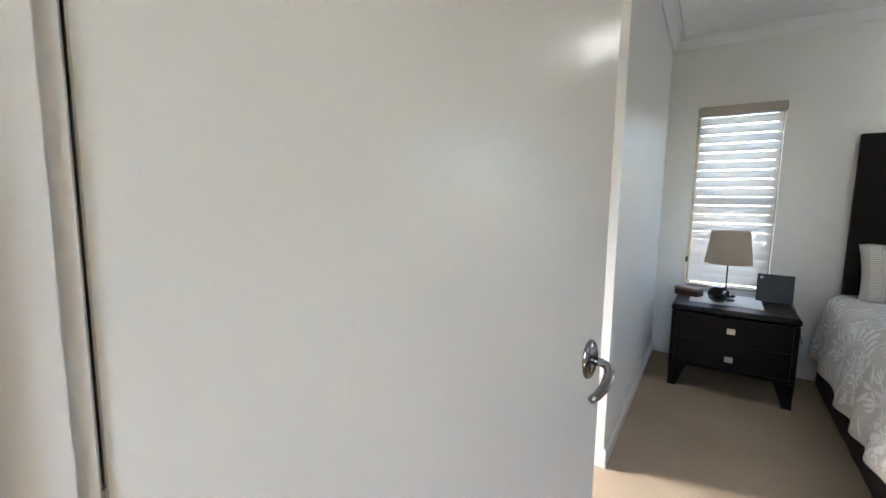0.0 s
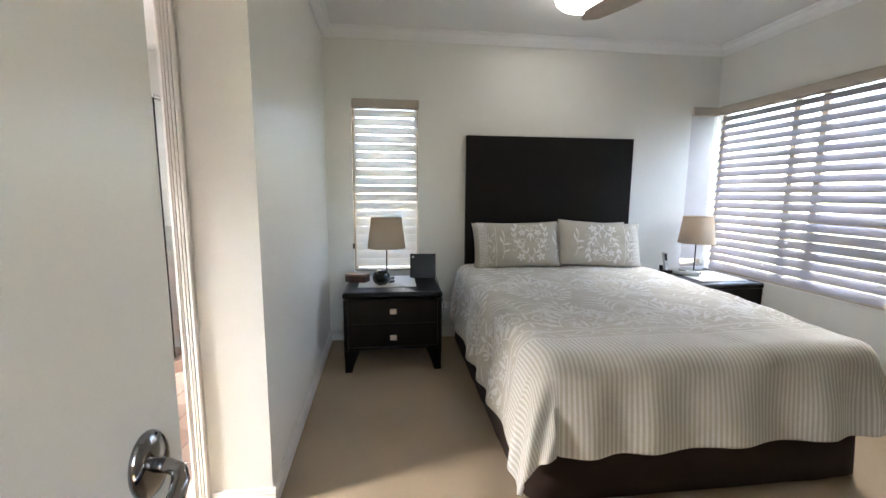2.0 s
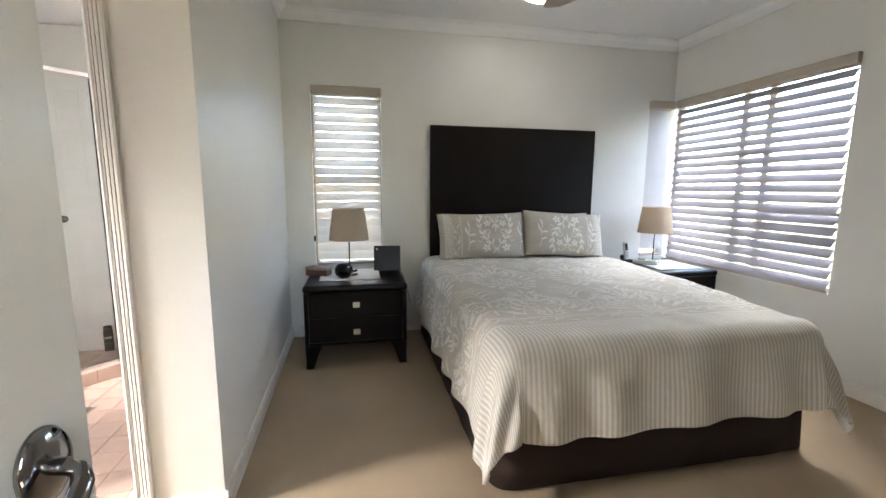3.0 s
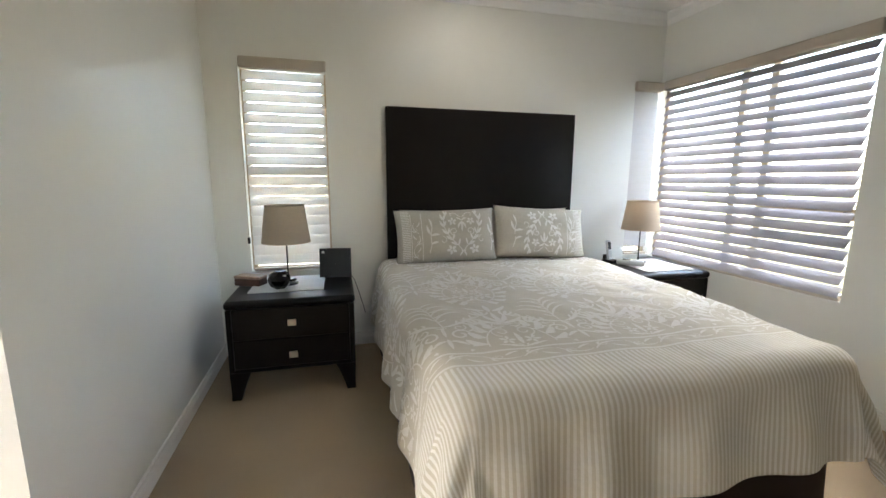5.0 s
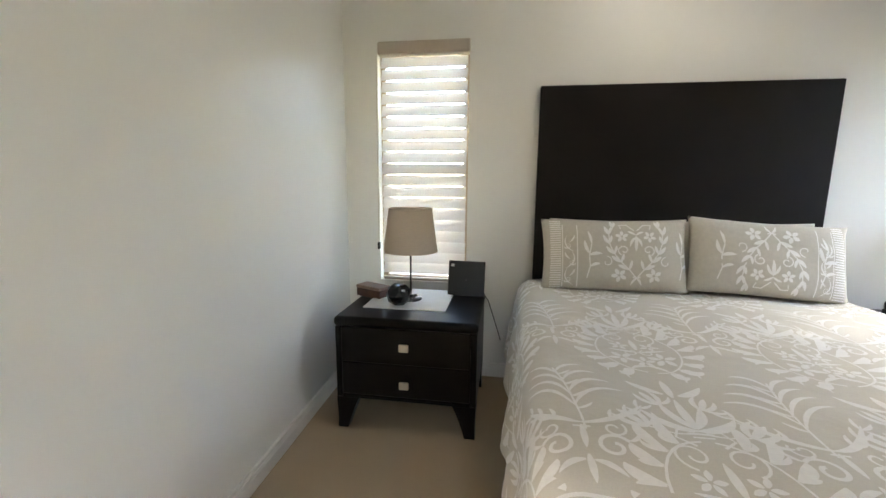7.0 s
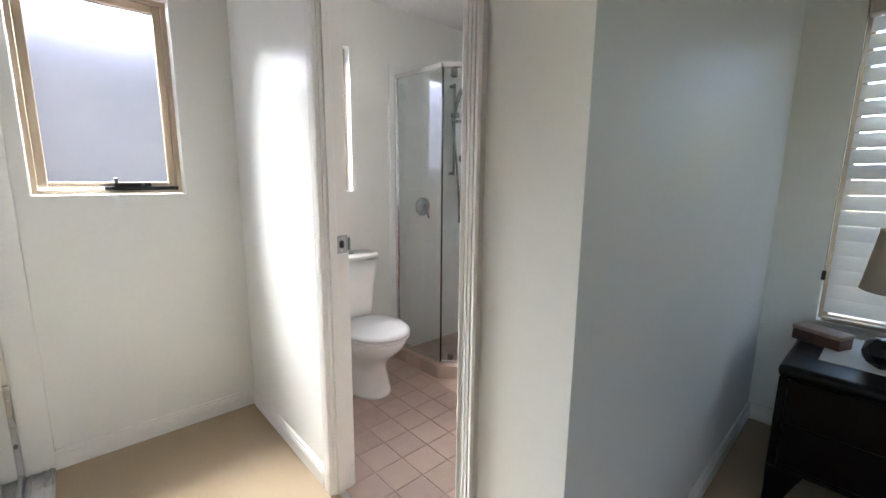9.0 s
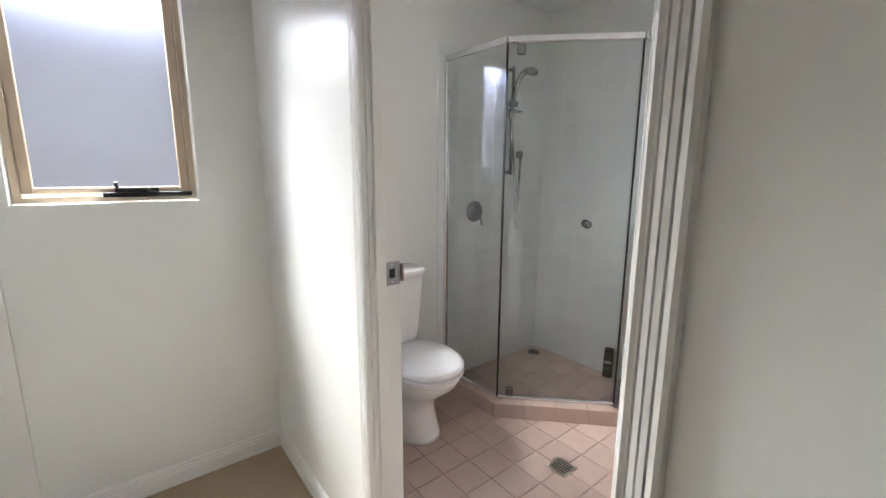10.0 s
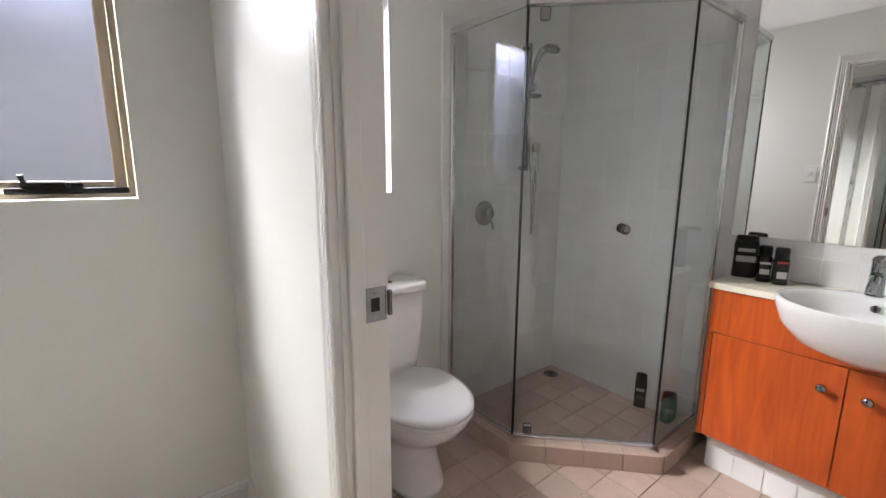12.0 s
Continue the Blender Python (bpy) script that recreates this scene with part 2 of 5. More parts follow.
M_PILLOW2 = principled("plain_cream_pillow", (0.60, 0.56, 0.49), rough=0.9, bump=0.2, bump_scale=25, vary=0.06, vary_scale=60, spec=0.15)


# ---- mesh helpers ----
def finish(name, bm, material, parent=None, smooth=False):
    me = bpy.data.meshes.new(name)
    bmesh.ops.recalc_face_normals(bm, faces=bm.faces)
    bm.to_mesh(me)
    bm.free()
    me.materials.append(material)
    if smooth:
        for p in me.polygons:
            p.use_smooth = True
    ob = new(name, me)
    if parent:
        ob.parent = parent
    return ob


def part(name, bm, material, parent, label="", smooth=False):
    ob = finish(name, bm, material, parent, smooth)
    if label:
        ob["label"] = label
    return ob


def thing(name, label, category, x=0, y=0, z=0, rz=0, group=""):
    ob = new(name)
    ob.matrix_world = pose(x, y, z, 0, 0, rz)
    return tagged(ob, label, category, group)


def box(x0, x1, y0, y1, z0, z1, bevel=0.0, seg=2, bm=None):
    bm = bm or bmesh.new()
    r = bmesh.ops.create_cube(bm, size=1)
    for v in r["verts"]:
        v.co = Vector(((x0 + x1) / 2 + v.co.x * (x1 - x0), (y0 + y1) / 2 + v.co.y * (y1 - y0), (z0 + z1) / 2 + v.co.z * (z1 - z0)))
    if bevel:
        es = list({e for v in r["verts"] for e in v.link_edges})
        bmesh.ops.bevel(bm, geom=es, offset=bevel, segments=seg, profile=0.5, affect="EDGES")
    return bm


def lathe(profile, n=32, cx=0, cy=0, bm=None, squash=1.0):
    """A turned shape from (radius, z) pairs."""
    bm = bm or bmesh.new()
    rings = []
    for r, z in profile:
        if r < 1e-5:
            rings.append([bm.verts.new((cx, cy, z))])
        else:
            rings.append([bm.verts.new((cx + r * math.cos(2 * math.pi * i / n), cy + squash * r * math.sin(2 * math.pi * i / n), z)) for i in range(n)])
    for a, b in zip(rings, rings[1:]):
        for i in range(n):
            j = (i + 1) % n
            if len(a) == 1 and len(b) == 1:
                continue
            if len(a) == 1:
                bm.faces.new((a[0], b[i], b[j]))
            elif len(b) == 1:
                bm.faces.new((a[i], a[j], b[0]))
            else:
                bm.faces.new((a[i], a[j], b[j], b[i]))
    return bm


def tube(points, radius, n=10, bm=None, closed_ends=True):
    """A round bar along points; radius may be a list."""
    bm = bm or bmesh.new()
    pts = [Vector(p) for p in points]
    radii = radius if isinstance(radius, (list, tuple)) else [radius] * len(pts)
    rings = []
    up = Vector((0, 0, 1))
    for i, p in enumerate(pts):
        d = (pts[min(i + 1, len(pts) - 1)] - pts[max(i - 1, 0)]).normalized()
        side = d.cross(up)
        if side.length < 0.05:
            side = d.cross(Vector((1, 0, 0)))
        side.normalize()
        top = side.cross(d)
        rings.append([bm.verts.new(p + radii[i] * (math.cos(2 * math.pi * k / n) * side + math.sin(2 * math.pi * k / n) * top)) for k in range(n)])
    for a, b in zip(rings, rings[1:]):
        for k in range(n):
            bm.faces.new((a[k], a[(k + 1) % n], b[(k + 1) % n], b[k]))
    if closed_ends:
        bm.faces.new(rings[0][::-1])
        bm.faces.new(rings[-1])
    return bm


def extrude_profile(profile, p0, p1, out, bm=None):
    """A moulding: profile of (outward, up) pairs carried from p0 to p1; out is the direction away from the wall."""
    bm = bm or bmesh.new()
    p0, p1, out = Vector(p0), Vector(p1), Vector(out)
    ends = [[bm.verts.new(p + out * a + Vector((0, 0, b))) for a, b in profile] for p in (p0, p1)]
    n = len(profile)
    for i in range(n):
        j = (i + 1) % n
        bm.faces.new((ends[0][i], ends[0][j], ends[1][j], ends[1][i]))
    bm.faces.new(ends[0][::-1])
    bm.faces.new(ends[1])
    return bm


def prism(poly, z0, z1, bm=None):
    bm = bm or bmesh.new()
    a = [bm.verts.new((x, y, z0)) for x, y in poly]
    b = [bm.verts.new((x, y, z1)) for x, y in poly]
    n = len(poly)
    for i in range(n):
        j = (i + 1) % n
        bm.faces.new((a[i], a[j], b[j], b[i]))
    bm.faces.new(a[::-1])
    bm.faces.new(b)
    return bm


def structure(name, bm, material, label, category="wall", smooth=False):
    return tagged(finish(name, bm, material, smooth=smooth), label, category, kind="structure")


# ---- plan ----
XL, XR = -0.49, 3.04          # bedroom, side walls
YS, YN = 0.13, 4.10           # bedroom, entry wall and headboard wall
XL_N = -0.536                # the side wall runs slightly out of square to here
XW = -2.478                   # outer wall of dressing area and ensuite
YD, YD2 = 2.10, 2.182         # wall with the ensuite doorway
YB = 4.003                    # back wall of the ensuite
XE = -0.590                   # ensuite side of the bedroom's side wall
ZC, ZE = 2.64, 2.37           # ceilings
WARD = 1.245                  # front of the wardrobe's track
DX0, DX1, DTOP = -1.534, -0.776, 2.06  # ensuite doorway
EX0, EX1 = -0.50, 0.49        # entry doorway


def wall_y(name, x0, x1, y0, y1, z1, openings, label):
    """A wall along x from x0 to x1, y0 to y1 thick, with openings (xa, xb, za, zb) from side to side."""
    bm = bmesh.new()
    xs = x0
    for xa, xb, za, zb in sorted(openings):
        if xa > xs:
            box(xs, xa, y0, y1, 0, z1, bm=bm)
        if za > 0:
            box(xa, xb, y0, y1, 0, za, bm=bm)
        if zb < z1:
            box(xa, xb, y0, y1, zb, z1, bm=bm)
        xs = xb
    if xs < x1:
        box(xs, x1, y0, y1, 0, z1, bm=bm)
    return structure(name, bm, M_WALL, label)


def wall_x(name, y0, y1, x0, x1, z1, openings, label):
    bm = bmesh.new()
    ys = y0
    for ya, yb, za, zb in sorted(openings):
        if ya > ys:
            box(x0, x1, ys, ya, 0, z1, bm=bm)
        if za > 0:
            box(x0, x1, ya, yb, 0, za, bm=bm)
        if zb < z1:
            box(x0, x1, ya, yb, zb, z1, bm=bm)
        ys = yb
    if ys < y1:
        box(x0, x1, ys, y1, 0, z1, bm=bm)
    return structure(name, bm, M_WALL, label)


WIN_A = (-0.318, 0.246, 0.61, 2.082)      # x0, x1, z0, z1 on the headboard wall
WIN_C = (2.780, 3.04, 0.61, 2.105)
WIN_B = (2.572, 4.10, 0.595, 2.105)       # y0, y1, z0, z1 on the right wall
WIN_D = (1.301, 1.847, 1.206, 2.085)       # dressing area
WIN_E = (2.225, 2.775, 1.207, 2.072)       # ensuite
TOP = ZC + 0.1

structure("floor", box(-3.0, 3.3, -2.2, YD + 0.03, -0.1, 0.0), M_CARPET, "beige loop-pile bedroom carpet", "floor")
structure("floor_bedroom", box(XE + 0.02, 3.3, YD + 0.03, 4.3, -0.1, 0.0), M_CARPET, "beige loop-pile bedroom carpet", "floor")
floor_ensuite = structure("floor_ensuite", box(-2.8, XE + 0.02, YD + 0.03, 4.3, -0.1, -0.003), M_GROUT, "brown-grouted square beige floor tiles", "floor")
structure("ceiling", box(-3.0, 3.3, -2.2, 4.3, ZC, ZC + 0.1), M_CEIL, "matt white painted plaster ceiling", "ceiling")
structure("ceiling_ensuite", box(XW, XE, YD2, YB, ZE, ZE + 0.06), M_CEIL, "white plaster ceiling of the ensuite", "ceiling")
wall_y("wall_north", -2.66, 3.18, YN, YN + 0.14, ZC, [WIN_A, WIN_C], "pale off-white painted bedroom wall")
wall_x("wall_east", -2.0, 4.10, XR, XR + 0.12, ZC, [WIN_B], "pale off-white painted bedroom wall")
wall_x("wall_west", 0.0, 4.10, XW - 0.12, XW, ZC, [WIN_D, WIN_E], "pale off-white painted outer wall")
structure("wall_between", prism([(XE, YD), (XL, YD), (XL_N, YN), (XE, YN)], 0, ZC), M_WALL, "off-white satin wall between bedroom and ensuite")
wall_y("wall_ensuite_back", XW, XE, YB, YN - 0.002, ZC, [], "white painted back wall of the ensuite")
wall_y("wall_ensuite", XW, XE, YD, YD2, ZC, [(DX0, DX1, 0, DTOP)], "off-white satin wall with the ensuite doorway")
wall_y("wall_south", -0.62, XR, YS - 0.10, YS, ZC, [(EX0, EX1, 0, 2.06)], "off-white painted wall with the entry doorway")
wall_x("wall_wardrobe", YS, WARD, -0.62, -0.54, ZC, [], "off-white painted end wall of the wardrobe")
wall_y("wall_wardrobe_back", XW, -0.54, 0.40, 0.48, ZC, [], "off-white wall behind the wardrobe")
wall_y("wall_bulkhead", XW, -0.62, 1.05, WARD, ZC, [(XW, -0.62, 0, 2.10)], "off-white bulkhead over the wardrobe doors")
wall_x("wall_hall_west", -2.0, YS - 0.10, -0.72, -0.62, ZC, [], "off-white hallway wall")
# Unseen hallway end; its opening is made up to let daylight reach the bedroom.
wall_y("wall_hall_south", -0.72, XR, -2.1, -2.0, ZC, [(0.2, 0.80, 1.0, 2.1)], "unseen off-white hallway wall with an opening added for light")


# ---- skirting, cornice, architraves ----
SKIRT = [(0, 0), (0.014, 0), (0.014, 0.058), (0.011, 0.060), (0.011, 0.064), (0.014, 0.066), (0.014, 0.074), (0.010, 0.076), (0.010, 0.080), (0.012, 0.083), (0.010, 0.090), (0, 0.092)]
bm = bmesh.new()
extrude_profile(SKIRT, (XL, YD, 0), (XL_N, YN, 0), (1, 0, 0), bm)
extrude_profile(SKIRT, (XL_N + 0.014, YN, 0), (XR, YN, 0), (0, -1, 0), bm)
extrude_profile(SKIRT, (XR, YS, 0), (XR, YN - 0.014, 0), (-1, 0, 0), bm)
extrude_profile(SKIRT, (EX1 + 0.07, YS, 0), (XR - 0.014, YS, 0), (0, 1, 0), bm)
extrude_profile(SKIRT, (XW, WARD, 0), (XW, YD, 0), (1, 0, 0), bm)
extrude_profile(SKIRT, (XW + 0.014, YD, 0), (DX0 - 0.055, YD, 0), (0, -1, 0), bm)
extrude_profile(SKIRT, (DX1 + 0.055, YD, 0), (XL + 0.014, YD, 0), (0, -1, 0), bm)
structure("baseboard", bm, M_TRIM, "white grooved timber skirting board", "skirting")
COVE = [(0, 0), (0.004, -0.082), (0.012, -0.082), (0.018, -0.070), (0.030, -0.040), (0.052, -0.018), (0.078, -0.010), (0.082, -0.004), (0.082, 0)]
bm = bmesh.new()
for p0, p1, out in [((XL, YD, ZC), (XL_N, YN, ZC), (1, 0, 0)), ((XL_N, YN, ZC), (XR, YN, ZC), (0, -1, 0)), ((XR, YS, ZC), (XR, YN, ZC), (-1, 0, 0)),
                    ((-0.54, YS, ZC), (XR, YS, ZC), (0, 1, 0)), ((XW, WARD, ZC), (XW, YD, ZC), (1, 0, 0)), ((XW, YD, ZC), (XL + 0.08, YD, ZC), (0, -1, 0)),
                    ((XW, WARD, ZC), (-0.54, WARD, ZC), (0, 1, 0)), ((-0.54, YS, ZC), (-0.54, WARD + 0.08, ZC), (1, 0, 0))]:
    extrude_profile(COVE, p0, p1, out, bm)
structure("cornice", bm, M_CEIL, "white plaster cove cornice", "cornice", smooth=False)
# fluted architrave: section across its face (along the wall, away from the wall)
ARCH = [(0, 0), (0, 0.016), (0.006, 0.019), (0.012, 0.016), (0.016, 0.016), (0.018, 0.009), (0.020, 0.016), (0.030, 0.017), (0.032, 0.009), (0.034, 0.017),
        (0.044, 0.017), (0.046, 0.009), (0.048, 0.016), (0.058, 0.018), (0.066, 0.014), (0.068, 0)]


def architrave(name, x0, x1, top, y, outy, label, wide=1.0):
    """Moulded frame round an opening x0..x1 in the plane y; outy: -1 or 1."""
    bm = bmesh.new()
    prof = [(p * wide, q) for p, q in ARCH]
    for xe, sx in ((x0, -1), (x1, 1)):
        lo = [bm.verts.new((xe + sx * a, y + outy * b, 0)) for a, b in prof]
        hi = [bm.verts.new((xe + sx * a, y + outy * b, top + a)) for a, b in prof]
        for i in range(len(ARCH)):
            j = (i + 1) % len(ARCH)
            bm.faces.new((lo[i], lo[j], hi[j], hi[i]))
        bm.faces.new(lo)
    a = [bm.verts.new((x0 - p, y + outy * q, top + p)) for p, q in prof]
    b = [bm.verts.new((x1 + p, y + outy * q, top + p)) for p, q in prof]
    for i in range(len(ARCH)):
        j = (i + 1) % len(ARCH)
        bm.faces.new((a[i], a[j], b[j], b[i]))
    return structure(name, bm, M_TRIM, label, "architrave")


architrave("trim_ensuite_door", DX0 + 0.014, DX1 - 0.014, DTOP - 0.014, YD, -1, "white fluted architrave round the ensuite doorway", 0.86)
architrave("trim_ensuite_door_inside", DX0 + 0.014, DX1 - 0.014, DTOP - 0.014, YD2, 1, "white fluted architrave inside the ensuite", 0.86)
architrave("trim_entry_door", EX0 + 0.014, EX1 - 0.014, 2.046, YS, 1, "white fluted architrave round the entry doorway")


def jamb(name, x0, x1, y0, y1, top, label, stop, hinge_side=None):
    w = tagged(new(name), label, "door jamb", kind="structure")
    part("side_jamb", box(x0, x0 + 0.02, y0, y1, 0, top - 0.02), M_TRIM, w)
    part("side_jamb", box(x1 - 0.02, x1, y0, y1, 0, top - 0.02), M_TRIM, w)
    part("head_jamb", box(x0, x1, y0, y1, top - 0.02, top), M_TRIM, w)
    s0, s1 = stop
    part("door_stop", box(x0 + 0.02, x0 + 0.032, s0, s1, 0, top - 0.02, 0.002, 1), M_TRIM, w)
    part("door_stop", box(x1 - 0.032, x1 - 0.02, s0, s1, 0, top - 0.02, 0.002, 1), M_TRIM, w)
    part("door_stop", box(x0 + 0.032, x1 - 0.032, s0, s1, top - 0.032, top - 0.02, 0.002, 1), M_TRIM, w)
    if hinge_side:
        part("pocket_strip", box(x1 - hinge_side[0], x1 - 0.02, hinge_side[1], hinge_side[2], 0, top - 0.033, 0.002, 1), M_TRIM, w)
    return w


jamb("door_jamb_ensuite", DX0, DX1, YD - 0.001, YD2 + 0.001, DTOP, "white painted jamb of the ensuite doorway", (YD + 0.012, YD + 0.042), (0.040, YD + 0.042, YD2 - 0.002))
jamb("door_jamb_entry", EX0, EX1, YS - 0.101, YS + 0.001, 2.06, "white painted jamb of the entry doorway", (YS - 0.075, YS - 0.042))
structure("trim_threshold", box(DX0 + 0.02, DX1 - 0.02, YD + 0.015, YD + 0.045, -0.001, 0.004), M_ALU, "thin metal strip where carpet meets tile", "threshold")


# ---- windows and blinds ----
def window(name, axis, at, outward, a0, a1, z0, z1, rails, mullions, pane_material, label):
    """A window in a wall plane axis=at; a0..a1 along the wall; rails: heights, mullions: places along the wall."""
    w = tagged(new(name), label, "window", kind="structure")

    def rect(pa, pb, za, zb, d0, d1, bevel=0.002):
        lo, hi = sorted((at + outward * d0, at + outward * d1))
        return box(lo, hi, pa, pb, za, zb, bevel, 1) if axis == "x" else box(pa, pb, lo, hi, za, zb, bevel, 1)

    f = 0.035
    bm = bmesh.new()
    for pa, pb, za, zb in ((a0, a0 + f, z0, z1), (a1 - f, a1, z0, z1), (a0 + f, a1 - f, z0, z0 + f), (a0 + f, a1 - f, z1 - f, z1)):
        b2 = rect(pa, pb, za, zb, 0.06, 0.11)
        me = bpy.data.meshes.new("tmp")
        b2.to_mesh(me)
        b2.free()
        bm.from_mesh(me)
        bpy.data.meshes.remove(me)
    part("window_frame", bm, M_FRAME, w)
    for r in rails:
        part("rail", rect(a0 + f, a1 - f, r - 0.025, r + 0.025, 0.065, 0.105), M_FRAME, w)
    if name == "window_2":
        part("rail", rect(a0 + f, 3.17, 1.06, 1.13, 0.066, 0.106), M_FRAME, w)
    for q in mullions:
        part("mullion", rect(q - 0.025, q + 0.025, z0 + f, z1 - f, 0.068, 0.108), M_FRAME, w)
    pane = part("pane", rect(a0 + f * 0.6, a1 - f * 0.6, z0 + f * 0.6, z1 - f * 0.6, 0.083, 0.088, 0), pane_material, w)
    pane.visible_shadow = False
    part("window_sill", rect(a0, a1, z0 - 0.002, z0 + 0.012, -0.006, 0.06, 0.002), M_TRIM, w, "white painted sill")
    return w


window("window_1", "y", YN, 1, *WIN_A, [1.345], [], M_PANE, "narrow bedroom window with beige aluminium frame")
window("window_2", "x", XR, 1, *WIN_B, [], [3.385, 3.17], M_PANE, "wide bedroom window with beige aluminium frame")
part("latch", box(XR + 0.045, XR + 0.066, WIN_B[0] + 0.045, WIN_B[0] + 0.085, 1.085, 1.112, 0.004, 2), M_BLACK, bpy.data.objects["window_2"], "dark sash latch")
window("window_3", "y", YN, 1, *WIN_C, [], [], M_PANE, "slim corner window with beige aluminium frame")


def awning_window(name, y0, y1, z0, z1, label, winder):
    """A frosted awning window in the outer wall, seen in a plain plaster reveal."""
    w = tagged(new(name), label, "window", kind="structure")
    x_in, x_out = XW - 0.055, XW - 0.105
    f = 0.022
    bm = bmesh.new()
    for a, b, c, d in ((y0 + 0.003, y0 + f, z0 + 0.003, z1 - 0.003), (y1 - f, y1 - 0.003, z0 + 0.003, z1 - 0.003), (y0 + f, y1 - f, z0 + 0.003, z0 + f), (y0 + f, y1 - f, z1 - f, z1 - 0.003)):
        box(x_out, x_in, a, b, c, d, bm=bm)
    part("window_frame", bm, M_FRAME, w)
    s = 0.034
    bm = bmesh.new()
    for a, b, c, d in ((y0 + f + 0.002, y0 + f + s, z0 + f + 0.012, z1 - f), (y1 - f - s, y1 - f - 0.002, z0 + f + 0.012, z1 - f),
                       (y0 + f + s, y1 - f - s, z0 + f + 0.012, z0 + f + s), (y0 + f + s, y1 - f - s, z1 - f - s, z1 - f)):
        box(x_out - 0.006, x_in - 0.012, a, b, c, d, 0.003, 1, bm=bm)
    part("sash", bm, M_FRAME, w)
    pane = part("pane", box(x_out + 0.012, x_out + 0.017, y0 + f + s - 0.01, y1 - f - s + 0.01, z0 + f + s - 0.01, z1 - f - s + 0.01), M_FROST, w, "frosted obscure glass")
    pane.visible_shadow = False
    if winder:
        h = part("window_winder", box(x_in - 0.012, x_in + 0.016, y1 - 0.305, y1 - 0.02, z0 + f - 0.004, z0 + f + 0.014, 0.004, 2), M_BLACK, w, "black plastic chain winder")
        bm = box(x_in - 0.008, x_in + 0.026, y1 - 0.27, y1 - 0.13, z0 + f + 0.013, z0 + f + 0.033, 0.008, 3)
        tube([(x_in + 0.014, y1 - 0.255, z0 + f + 0.024), (x_in + 0.026, y1 - 0.262, z0 + f + 0.036), (x_in + 0.032, y1 - 0.264, z0 + f + 0.052)], [0.007, 0.006, 0.008], 8, bm)
        part("crank", bm, M_BLACK, h)
        part("key_lock", lathe([(0, 0), (0.007, 0), (0.007, 0.003), (0, 0.003)], 12), M_CHROME, h).matrix_basis = pose(x_in + 0.026, y1 - 0.165, z0 + f + 0.023, 0, 90, 0)
    return w


awning_window("window_4", *WIN_D, "frosted awning window with tan aluminium frame", True)
awning_window("window_5", *WIN_E, "frosted ensuite window with tan aluminium frame", True)


def blind(label, axis, at, inward, a0, a1, z0, z1, tilt, fabric, pitch=0.0705):
    """A blind of horizontal cloth vanes under a cassette. axis x: hangs along y in the plane x=at."""
    b = thing("window_blind", label, "blind", group="vane blinds")

    def put(bm):
        if axis == "x":
            bmesh.ops.transform(bm, matrix=Matrix(((0, inward, 0, at), (1, 0, 0, 0), (0, 0, 1, 0), (0, 0, 0, 1))), verts=bm.verts)
        else:
            bmesh.ops.transform(bm, matrix=Matrix(((1, 0, 0, 0), (0, inward, 0, at), (0, 0, 1, 0), (0, 0, 0, 1))), verts=bm.verts)
        return bm

    part("cassette", put(box(a0 - 0.006, a1 + (0.006 if axis == "y" else -0.001), -0.05, 0.03, z1 - 0.072, z1 + 0.004, 0.012, 3)), M_PELMET, b, "beige fabric-covered cassette")
    part("end_cap", put(box(a1 - 0.012 if axis == "y" else a0 - 0.010, a1 + 0.010 if axis == "y" else a0 + 0.012, -0.046, 0.034, z1 - 0.068, z1 + 0.002, 0.006, 2)), M_PELMET, b)
    n = int((z1 - 0.095 - z0) / pitch)
    first = None
    d, w = 0.036 * math.cos(radians(tilt)), 0.036 * math.sin(radians(tilt))
    for i in range(n):
        z = z1 - 0.075 - (i + 0.5) * pitch
        if first is None:
            bm = bmesh.new()
            rows = []
            for k in range(7):
                s = -1 + k / 3
                bow = 0.006 * (1 - s * s)
                rows.append([bm.verts.new((a, s * d - 0.012, s * w + bow)) for a in (a0 + 0.008, a1 - 0.008)])
            for p, q in zip(rows, rows[1:]):
                bm.faces.new((p[0], p[1], q[1], q[0]))
            ext = bmesh.ops.extrude_face_region(bm, geom=bm.faces[:])
            for g in ext["geom"]:
                if isinstance(g, bmesh.types.BMVert):
                    g.co.z += 0.0016
            first = part("vane", put(bm), fabric, b, smooth=False)
            first.location = (0, 0, z)
        else:
            c = new("vane", first.data)
            c.parent = b
            c.location = (0, 0, z)
    part("bottom_rail", put(box(a0 + 0.006, a1 - 0.006, -0.024, 0.002, z0 + 0.012, z0 + 0.032, 0.005, 2)), M_PELMET, b)
    return b


blind("cream cloth-vane blind with half-open vanes, beige cassette", "y", YN, -1, WIN_A[0] + 0.012, WIN_A[1] - 0.004, WIN_A[2], WIN_A[3], -67, M_VANE_LIT)
part("cord_clip", box(WIN_A[0] - 0.004, WIN_A[0] + 0.012, YN - 0.052, YN - 0.030, 0.83, 0.875, 0.003, 1), M_BLACK, bpy.data.objects["window_blind"], "dark cord clip")
part("cord", tube([(WIN_A[0] + 0.004, YN - 0.040, 2.0), (WIN_A[0] + 0.003, YN - 0.041, 1.4), (WIN_A[0] + 0.004, YN - 0.041, 0.85)], 0.0016, 6), M_PELMET, bpy.data.objects["window_blind"])
